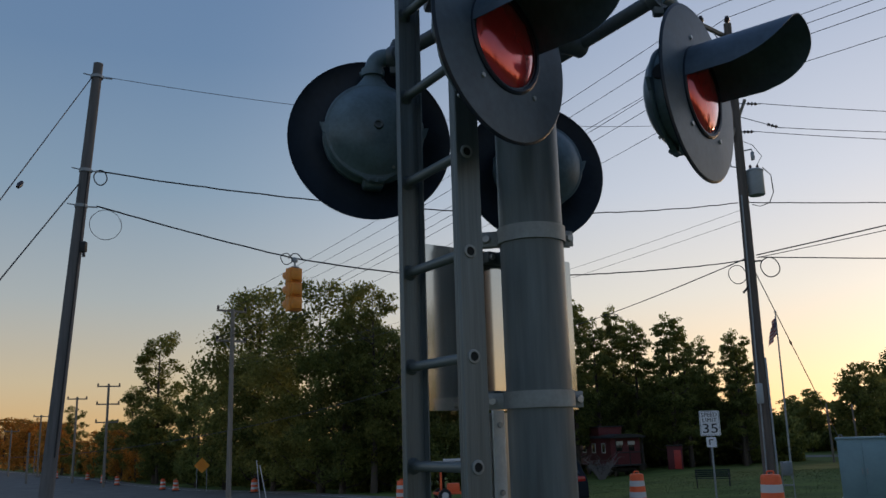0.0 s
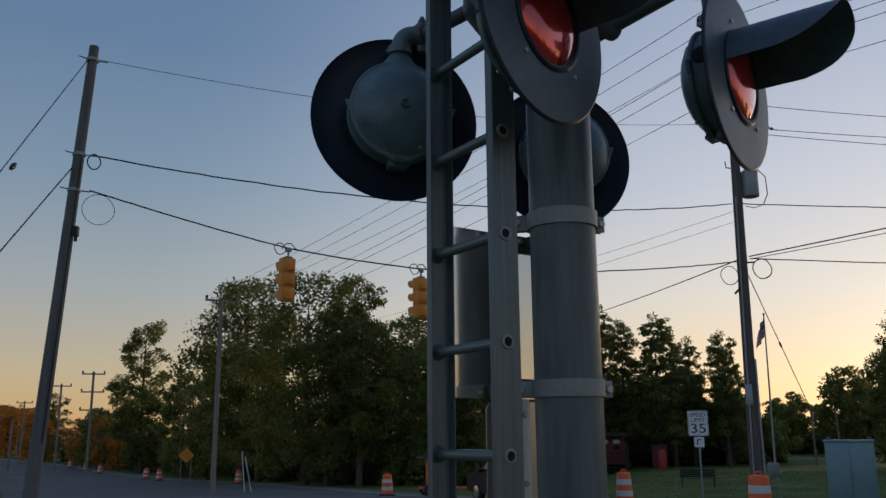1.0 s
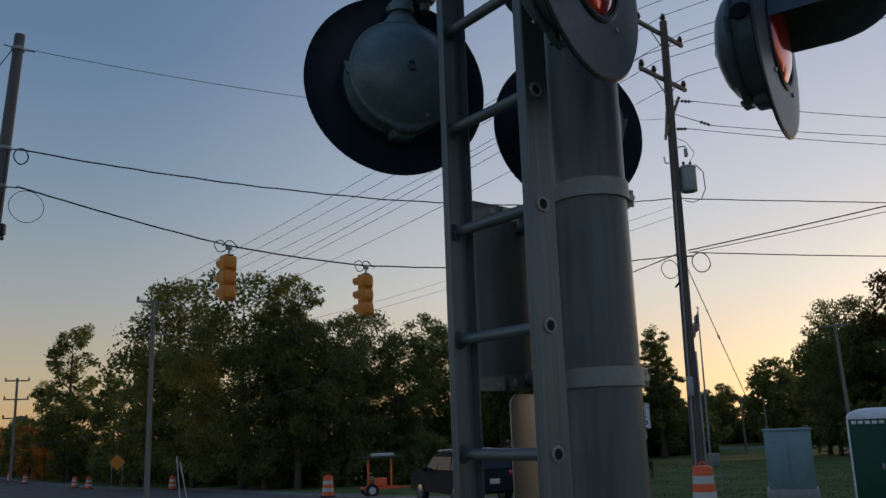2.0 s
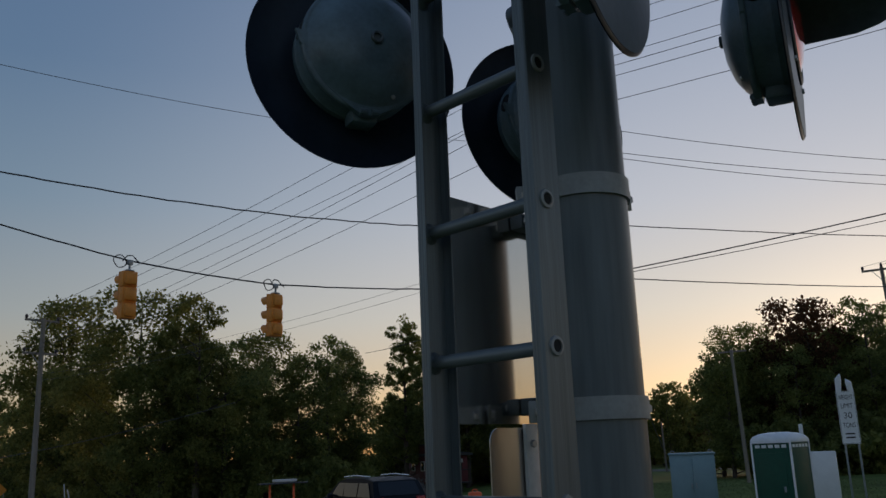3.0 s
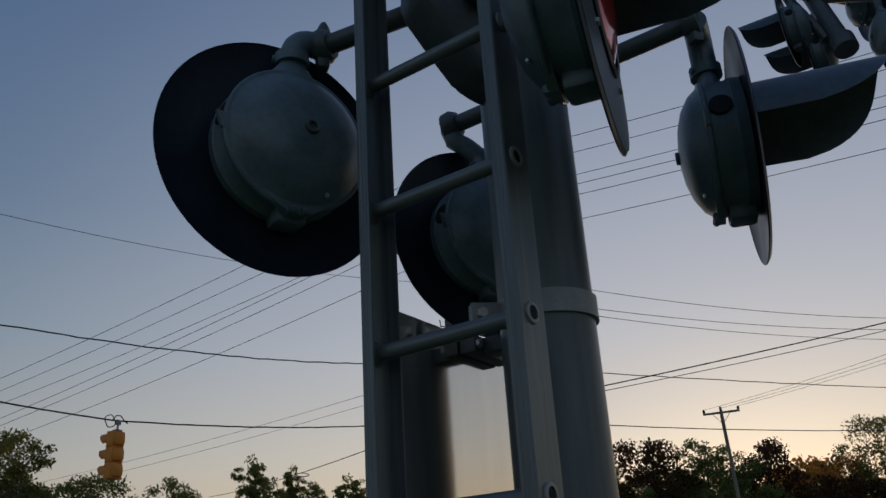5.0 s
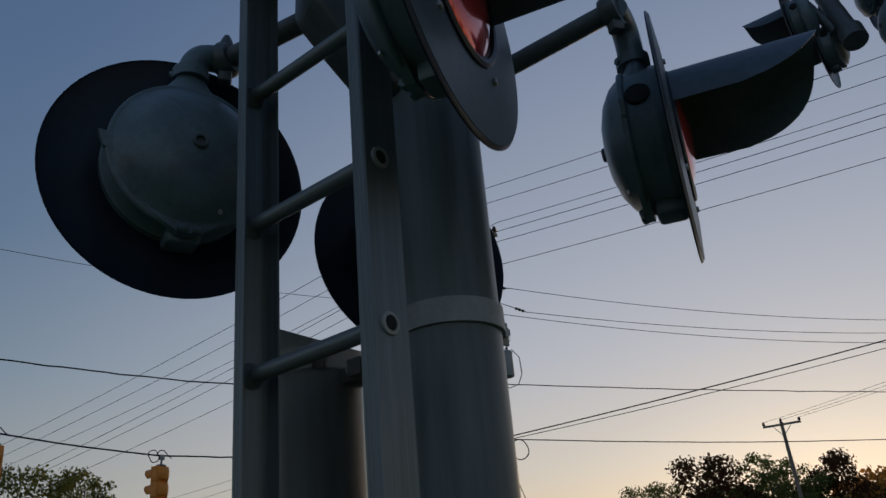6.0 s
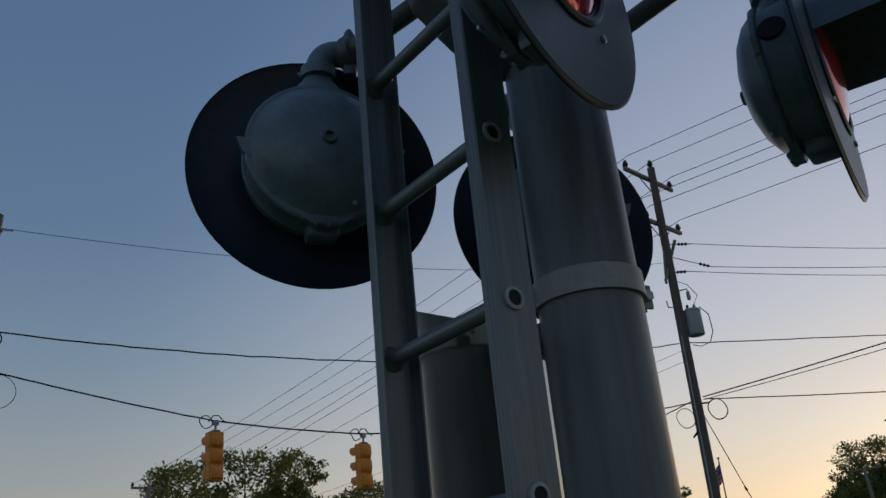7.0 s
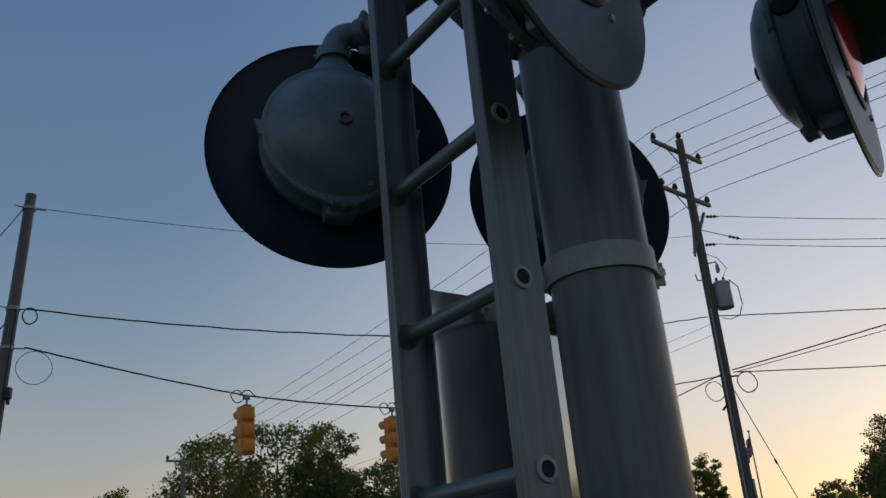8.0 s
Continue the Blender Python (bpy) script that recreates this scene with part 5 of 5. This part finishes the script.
for s in (-1, 1):
    bm = bmesh.new()
    box(bm, (0.54, 0.02, H - 0.62), (s * 0.28, -0.508, H / 2 + 0.16), 0.006)
    door = part("door", bm, M_CABIN, cb)
    bm = bmesh.new()
    box(bm, (0.025, 0.04, 0.14), (s * 0.06, -0.53, H / 2 + 0.1), 0.006)
    part("handle", bm, M_STEEL, door)

gz = ground_z(0, 16.4)
pt = thing("portable_toilet", "dark green plastic portable toilet with a white domed roof", "portable toilet", at=(10.75, 16.55, gz), turn=-58)
pt.scale = (0.87, 0.87, 1.0)
bm = bmesh.new()
box(bm, (1.12, 1.12, 0.10), (0, 0, 0.06), 0.02)
part("skid", bm, M_RUBBER, pt)
bm = bmesh.new()
box(bm, (1.06, 1.06, 1.92), (0, 0, 1.06), 0.03)
part("cabin", bm, M_TOILET, pt)
for x, y in ((-1, -1), (1, -1), (1, 1), (-1, 1)):
    bm = bmesh.new()
    box(bm, (0.05, 0.05, 1.94), (x * 0.525, y * 0.525, 1.06), 0.012)
    part("corner_trim", bm, M_TROOF, pt)
for turn in (0, 90, 180, 270):
    m = Matrix.Rotation(radians(turn), 4, "Z")
    for k in range(5):
        bm = bmesh.new()
        box(bm, (0.13, 0.02, 0.07), (-0.36 + 0.18 * k, -0.532, 1.93), 0.006)
        part("vent", bm, M_TROOF, pt, m=m)
bm = bmesh.new()
box(bm, (0.72, 0.025, 1.62), (0, -0.535, 0.98), 0.01)
dr_ = part("door", bm, M_TOILET, pt)
bm = bmesh.new()
box(bm, (0.05, 0.04, 0.12), (0.28, -0.56, 1.0), 0.01)
part("latch", bm, M_STEEL, dr_)
bm = bmesh.new()
rows = []
for w, z in ((1.13, 2.0), (1.14, 2.06), (1.02, 2.14), (0.75, 2.2), (0.35, 2.23)):
    rows.append([bm.verts.new((sx * w / 2 * (0.86 if k % 2 == 0 else 1), sy * w / 2 * (1 if k % 2 == 0 else 0.86), z + 0.012 * ((k * 3) % 2)))
                 for k, (sx, sy) in enumerate(((-1, -1), (-1, -1), (1, -1), (1, -1), (1, 1), (1, 1), (-1, 1), (-1, 1)))])
for r_ in rows:
    r_[2], r_[3] = r_[3], r_[2]
    r_[6], r_[7] = r_[7], r_[6]
    r_[0], r_[1] = r_[1], r_[0]
bmesh.ops.convex_hull(bm, input=bm.verts)
part("roof", bm, M_TROOF, pt, "white domed plastic roof", smooth=50)
bm = bmesh.new()
tube(bm, [(0.42, 0.42, 2.0), (0.42, 0.42, 2.4)], 0.05, 12)
part("vent_pipe", bm, M_TROOF, pt)

gz = ground_z(0, 23.4)
wp = thing("notice_board", "plain white notice board behind the portable toilet", "board", at=(16.43, 23.37, gz), turn=-36)
bm = bmesh.new()
box(bm, (0.78, 0.35, 1.55), (0, 0, 1.05), 0.03)
part("panel", bm, M_SIGNW, wp)
for s in (-1, 1):
    bm = bmesh.new()
    box(bm, (0.06, 0.06, 0.4), (s * 0.3, 0, 0.18), 0.005)
    part("leg", bm, M_STEEL, wp)

# ---- flagpole, bench, shed ----
gz = ground_z(17.68, 44.33)
fl = thing("flagpole", "pale metal flagpole with a limp striped flag", "flagpole", at=(17.68, 44.33, gz))
bm = bmesh.new()
tube(bm, [(0, 0, 0), (0.05, 0, 4.3), (0.1, 0, 8.8)], [0.06, 0.05, 0.03], 12)
part("pole", bm, M_STEEL, fl)
bm = bmesh.new()
bmesh.ops.create_icosphere(bm, subdivisions=2, radius=0.07, matrix=Matrix.Translation((0.1, 0, 8.85)))
part("ball", bm, M_CHROME, fl)


def limp(u, v):
    """The flag hangs in folds beside its pole."""
    x = 0.08 - 0.52 * u * (0.55 + 0.45 * v) + 0.04 * math.sin(9 * u + 3 * v)
    return Vector((x, 0.13 * math.sin(14 * u + 2 * v), 8.65 - 1.05 * v - 0.62 * u + 0.05 * math.sin(5 * u)))


for i in range(9):
    bm = bmesh.new()
    g = [[bm.verts.new(limp(a / 14, (i + b / 2) / 9)) for a in range(15)] for b in range(3)]
    for b in range(2):
        for a in range(14):
            if i < 5 and a < 5:
                continue
            bm.faces.new((g[b][a], g[b][a + 1], g[b + 1][a + 1], g[b + 1][a]))
    bmesh.ops.delete(bm, geom=[v for v in bm.verts if not v.link_faces], context="VERTS")
    part("stripe", bm, M_FLAGR if i % 2 == 0 else M_FLAGW, fl)
bm = bmesh.new()
g = [[bm.verts.new(limp(a / 14, b / 18)) for a in range(6)] for b in range(11)]
for b in range(10):
    for a in range(5):
        bm.faces.new((g[b][a], g[b][a + 1], g[b + 1][a + 1], g[b + 1][a]))
part("canton", bm, M_FLAGB, fl)

bx = thing("park_bench", "dark green metal park bench on the grass", "bench", at=(13.1, 42.9, ground_z(13.1, 42.9)), turn=-15)
for k in range(4):
    bm = bmesh.new()
    box(bm, (1.75, 0.09, 0.03), (0, -0.25 + 0.12 * k, 0.45), 0.006)
    part("seat_slat", bm, M_BENCH, bx)
for k in range(4):
    bm = bmesh.new()
    box(bm, (1.75, 0.03, 0.085), (0, 0.22 + 0.02 * k, 0.54 + 0.10 * k), 0.006)
    part("back_slat", bm, M_BENCH, bx)
for s in (-1, 1):
    bm = bmesh.new()
    tube(bm, [(s * 0.8, -0.3, 0), (s * 0.8, -0.28, 0.43), (s * 0.8, 0.2, 0.43), (s * 0.8, 0.30, 0.9)], 0.03, 8)
    tube(bm, [(s * 0.8, 0.2, 0.43), (s * 0.8, 0.3, 0)], 0.03, 8)
    tube(bm, [(s * 0.8, -0.28, 0.43), (s * 0.8, -0.28, 0.65), (s * 0.8, 0.26, 0.67)], 0.025, 8)
    part("frame", bm, M_INK, bx)

sh = thing("small_shed", "small dark red wooden shed near the trees", "shed", at=(19.4, 75.5, ground_z(19.4, 75.5)), turn=-12)
bm = bmesh.new()
box(bm, (1.3, 1.2, 2.0), (0, 0, 1.0), 0.02)
part("wall", bm, M_RED, sh)
bm = bmesh.new()
box(bm, (1.5, 1.4, 0.12), (0, 0, 2.05), 0.02)
part("roof", bm, M_INK, sh)
bm = bmesh.new()
box(bm, (0.6, 0.03, 1.6), (0.2, -0.61, 0.85), 0.008)
part("door", bm, M_REDB, sh)
cabg = thing("steel_stand", "grey steel rack standing beside the power pole", "rack", at=(9.42, 22.9, ground_z(0, 22.9)))
cabg.scale = (0.7, 0.8, 0.95)
for x in (-0.22, 0.22):
    bm = bmesh.new()
    tube(bm, [(x, 0, 0), (x, 0, 1.35)], 0.025, 8)
    part("leg", bm, M_STEEL, cabg)
for z in (0.3, 0.7, 1.0):
    bm = bmesh.new()
    box(bm, (0.5, 0.05, 0.05), (0, 0, z), 0.008)
    part("rail", bm, M_STEEL, cabg)
bm = bmesh.new()
box(bm, (0.42, 0.2, 0.38), (0, 0, 1.2), 0.02)
part("box", bm, M_STEEL, cabg)

# ---- caboose ----
gz = ground_z(13.5, 73.0)
cz = thing("caboose", "old dark red wooden railway caboose with a cupola, on display", "caboose", at=(13.5, 74.7, gz), turn=285)
bm = bmesh.new()
box(bm, (6.4, 2.7, 2.35), (0, 0, 2.05), 0.05)
part("body", bm, M_RED, cz)
bm = bmesh.new()
rows = []
for x in (-4.0, 4.0):
    rows.append([bm.verts.new((x, 1.55 * math.sin(a), 3.18 + 0.32 * math.cos(a))) for a in (radians(-90 + 15 * k) for k in range(13))])
for k in range(12):
    bm.faces.new((rows[0][k], rows[0][k + 1], rows[1][k + 1], rows[1][k]))
bm.faces.new(rows[0])
bm.faces.new(rows[1])
bm.faces.new((rows[0][0], rows[0][12], rows[1][12], rows[1][0]))
part("roof", bm, M_INK, cz)
bm = bmesh.new()
box(bm, (2.0, 2.2, 0.75), (-0.6, 0, 3.75), 0.04)
cu_ = part("cupola", bm, M_RED, cz)
bm = bmesh.new()
box(bm, (2.3, 2.5, 0.1), (-0.6, 0, 4.17), 0.03)
part("cupola_roof", bm, M_INK, cu_)
for s in (-1, 1):
    for x in (-2.2, -0.2, 1.8):
        bm = bmesh.new()
        box(bm, (0.6, 0.04, 0.7), (x, s * 1.36, 2.35), 0.01)
        w_ = part("window", bm, M_GLASS, cz)
        bm = bmesh.new()
        for dx, dz, a, b in ((0, 0.38, 0.74, 0.07), (0, -0.38, 0.74, 0.07), (0.34, 0, 0.07, 0.72), (-0.34, 0, 0.07, 0.72)):
            box(bm, (a, 0.05, b), (x + dx, s * 1.365, 2.35 + dz))
        part("window_frame", bm, M_WHITE, w_)
    bm = bmesh.new()
    box(bm, (0.8, 2.6, 0.12), (s * 3.6, 0, 0.95), 0.02)
    dk = part("platform", bm, M_INK, cz)
    for y in (-1.2, 0, 1.2):
        bm = bmesh.new()
        tube(bm, [(s * 3.95, y, 1.0), (s * 3.95, y, 2.0 if y == 0 else 3.15)], 0.04, 8)
        part("rail_post", bm, M_INK, dk)
    bm = bmesh.new()
    tube(bm, [(s * 3.95, -1.2, 2.0), (s * 3.95, 1.2, 2.0)], 0.04, 8)
    part("handrail", bm, M_INK, dk)
    for y in (-0.55, 0.55):
        bm = bmesh.new()
        box(bm, (0.5, 0.03, 0.6), (0, 0, -0.1), 0.01)
        part("end_window", bm, M_GLASS, cz, m=Matrix.Translation((s * 3.21, y, 2.5)) @ Matrix.Rotation(radians(90), 4, "Z"))
        bm = bmesh.new()
        box(bm, (0.62, 0.04, 0.3), (0, 0, 0.25), 0.01)
        part("window_awning", bm, M_WHITE, cz, m=Matrix.Translation((s * 3.225, y, 2.5)) @ Matrix.Rotation(radians(90), 4, "Z"))
    bm = bmesh.new()
    box(bm, (1.9, 1.9, 0.3), (s * 2.1, 0, 0.6), 0.05)
    bg_ = part("bogie", bm, M_INK, cz)
    for x in (-0.65, 0.65):
        bm = bmesh.new()
        lathe(bm, [(0.0, -0.85), (0.4, -0.85), (0.42, -0.78), (0.08, -0.74), (0.08, 0.74), (0.42, 0.78), (0.4, 0.85), (0.0, 0.85)], 20)
        part("wheelset", bm, M_INK, bg_, m=Matrix.Translation((s * 2.1 + x, 0, 0.42)))

# a bare pale shrub grown up against the caboose
rngt = random.Random(31)
bare = thing("bare_shrub", "pale leafless shrub with tangled twigs beside the caboose", "shrub", at=(11.7, 68.6, ground_z(11.7, 68.6)))
for k in range(26):
    a, ln = rngt.uniform(0, 2 * math.pi), rngt.uniform(1.6, 3.2)
    sx, sy = math.cos(a) * rngt.uniform(0.3, 1.5), math.sin(a) * 0.7
    bm = bmesh.new()
    pts = [Vector((sx * 0.15, sy * 0.15, 0))]
    for i in range(1, 6):
        q = i / 5
        pts.append(Vector((sx * (0.15 + 1.15 * q), sy * (0.15 + q), ln * (q - 0.35 * q * q * rngt.uniform(0.6, 1.4)))) + Vector((rngt.uniform(-0.1, 0.1), 0, rngt.uniform(-0.08, 0.08))))
    tube(bm, pts, [0.04, 0.034, 0.028, 0.022, 0.016, 0.008], 5)
    for i in (2, 3, 4):
        e = pts[i] + Vector((rngt.uniform(-0.6, 0.6), rngt.uniform(-0.3, 0.3), rngt.uniform(-0.1, 0.5)))
        tube(bm, [pts[i], pts[i].lerp(e, 0.5) + Vector((0, 0, 0.06)), e], [0.018, 0.013, 0.007], 4)
    part("stem", bm, M_TWIG, bare)

# ---- trailer with solar panel ----
gz = ground_z(0, 42)
tl = thing("arrow_board_trailer", "orange road work trailer with a flat solar panel on top", "trailer", at=(-0.2, 42.0, gz), turn=12)
bm = bmesh.new()
for y in (-0.45, 0.45):
    box(bm, (1.9, 0.08, 0.10), (0, y, 0.42), 0.01)
box(bm, (0.08, 0.98, 0.10), (-0.9, 0, 0.42), 0.01)
box(bm, (0.08, 0.98, 0.10), (0.9, 0, 0.42), 0.01)
box(bm, (1.1, 0.08, 0.08), (1.4, 0, 0.40), 0.01)
part("chassis", bm, M_ORANGE, tl)
for x in (-0.62, 0.55):
    bm = bmesh.new()
    box(bm, (0.09, 0.12, 1.45), (x, 0, 1.15), 0.01)
    part("mast", bm, M_ORANGE, tl)
bm = bmesh.new()
box(bm, (0.55, 0.6, 0.42), (0.0, 0, 0.68), 0.03)
part("battery_box", bm, M_ORANGE, tl)
bm = bmesh.new()
box(bm, (2.3, 0.95, 0.07), (0, 0, 1.90), 0.01)
part("solar_panel", bm, M_PANEL, tl)
bm = bmesh.new()
box(bm, (1.1, 0.5, 0.12), (0.1, 0, 2.02), 0.02)
part("beacon", bm, M_WHITE, tl)
for x, y in ((-0.55, -0.6), (-0.55, 0.6)):
    bm = bmesh.new()
    lathe(bm, [(0.0, -0.09), (0.2, -0.09), (0.31, -0.08), (0.33, -0.03), (0.33, 0.03), (0.31, 0.08), (0.2, 0.09), (0.0, 0.09)], 24)
    wh = part("wheel", bm, M_RUBBER, tl, m=Matrix.Translation((x, y, 0.33)))
    bm = bmesh.new()
    lathe(bm, [(0.0, -0.095), (0.17, -0.095), (0.18, -0.085), (0.18, 0.085), (0.17, 0.095), (0.0, 0.095)], 18)
    part("rim", bm, M_WHITE, wh)

# ---- the car on the road ----
car = thing("suv", "dark blue-grey sport utility vehicle on the road", "car", at=(2.5, 27.8, ground_z(0, 27.8) + 0.04), turn=110)
prof = [(2.35, 0.42), (2.38, 0.72), (2.25, 0.95), (1.35, 1.08), (0.62, 1.55), (0.1, 1.66), (-1.3, 1.68), (-1.95, 1.58), (-2.25, 1.12), (-2.34, 0.9), (-2.36, 0.45), (-2.1, 0.36), (2.1, 0.36)]
bm = bmesh.new()
sides = []
for y, sq in ((-0.93, 0.0), (-0.88, 0.06), (0.88, 0.06), (0.93, 0.0)):
    sides.append([bm.verts.new((x, y * (1 - 0.16 * max(0, z - 1.05) / 0.6), z + (0.02 if sq else 0))) for x, z in prof])
for a, b in zip(sides, sides[1:]):
    for k in range(len(prof)):
        bm.faces.new((a[k], a[(k + 1) % len(prof)], b[(k + 1) % len(prof)], b[k]))
bm.faces.new(sides[0])
bm.faces.new(sides[-1])
part("body", bm, M_CAR, car, smooth=25)
for s in (-1, 1):
    for x0, x1, t0, t1 in ((0.95, 0.05, 0.45, 0.03), (-0.02, -1.0, 0.03, -1.0), (-1.07, -1.98, -1.07, -1.72)):
        bm = bmesh.new()
        f = [bm.verts.new((x, s * y, z)) for x, y, z in ((x0, 0.925, 1.12), (x1, 0.925, 1.12), (t1, 0.845, 1.54), (t0, 0.845, 1.54))]
        e = [bm.verts.new(v.co - Vector((0, s * 0.03, 0))) for v in f]
        bm.faces.new(f)
        bm.faces.new(e)
        for k in range(4):
            bm.faces.new((f[k], f[(k + 1) % 4], e[(k + 1) % 4], e[k]))
        part("side_window", bm, M_GLASS, car, smooth=0)
    bm = bmesh.new()
    tube(bm, [(0.4, s * 0.68, 1.72), (-0.6, s * 0.70, 1.76), (-1.6, s * 0.68, 1.72)], 0.025, 8)
    part("roof_rail", bm, M_CHROME, car)
    bm = bmesh.new()
    box(bm, (0.16, 0.2, 0.14), (0.85, s * 1.02, 1.12), 0.04)
    part("wing_mirror", bm, M_CAR, car)
    bm = bmesh.new()
    box(bm, (0.14, 0.34, 0.16), (2.28, s * 0.68, 0.86), 0.04)
    part("headlight", bm, M_CHROME, car)
    bm = bmesh.new()
    box(bm, (0.12, 0.32, 0.22), (-2.27, s * 0.70, 1.0), 0.04)
    part("tail_light", bm, M_TAIL, car)
    for x in (1.45, -1.42):
        bm = bmesh.new()
        lathe(bm, [(0.0, -0.11), (0.24, -0.11), (0.34, -0.1), (0.365, -0.05), (0.365, 0.05), (0.34, 0.1), (0.24, 0.11), (0.0, 0.11)], 28)
        wh = part("wheel", bm, M_RUBBER, car, m=Matrix.Translation((x, s * 0.85, 0.36)))
        bm = bmesh.new()
        lathe(bm, [(0.0, -0.12), (0.06, -0.125), (0.2, -0.118), (0.235, -0.112), (0.235, 0.112), (0.2, 0.118), (0.0, 0.125)], 20)
        part("rim", bm, M_CHROME, wh)
bm = bmesh.new()
f = [bm.verts.new(p) for p in ((1.28, -0.78, 1.13), (1.28, 0.78, 1.13), (0.66, 0.68, 1.54), (0.66, -0.68, 1.54), (1.25, -0.78, 1.10), (1.25, 0.78, 1.10), (0.62, 0.68, 1.50), (0.62, -0.68, 1.50))]
bmesh.ops.convex_hull(bm, input=f)
part("windscreen", bm, M_GLASS, car, smooth=0)
bm = bmesh.new()
f = [bm.verts.new(p) for p in ((-2.26, -0.72, 1.16), (-2.26, 0.72, 1.16), (-2.0, 0.66, 1.56), (-2.0, -0.66, 1.56), (-2.22, -0.72, 1.16), (-2.22, 0.72, 1.16), (-1.96, 0.66, 1.56), (-1.96, -0.66, 1.56))]
bmesh.ops.convex_hull(bm, input=f)
part("rear_window", bm, M_GLASS, car, smooth=0)
bm = bmesh.new()
box(bm, (0.02, 0.34, 0.16), (-2.37, 0, 0.78), 0.004)
part("plate", bm, M_WHITE, car)

# ---- grass ----
rng = np.random.default_rng(5)
N = 26000
gx, gy = rng.uniform(6, 34, N), rng.uniform(19, 62, N) ** 1.0
keep = 0.88 * gx + 0.48 * gy > 19.0
gx, gy = gx[keep], gy[keep]
N = len(gx)
gzs = np.array([ground_z(u, v) for u, v in zip(gx, gy)])
hh = rng.uniform(0.02, 0.07, N)
an = rng.uniform(0, math.pi, N)
lx, ly = rng.normal(0, 0.05, N), rng.normal(0, 0.05, N)
wd = 0.03
vs = np.stack((np.stack((gx - wd * np.cos(an), gy - wd * np.sin(an), gzs - 0.01), 1), np.stack((gx + wd * np.cos(an), gy + wd * np.sin(an), gzs - 0.01), 1),
               np.stack((gx + lx, gy + ly, gzs + hh), 1)), 1).reshape(-1, 3)
me = bpy.data.meshes.new("grass_tufts")
me.from_pydata(vs.tolist(), [], np.arange(N * 3).reshape(-1, 3).tolist())
me.materials.append(M_BLADE)
tagged(new("grass_tufts", me), "short uneven blades of mown green grass", "grass", kind="stuff")
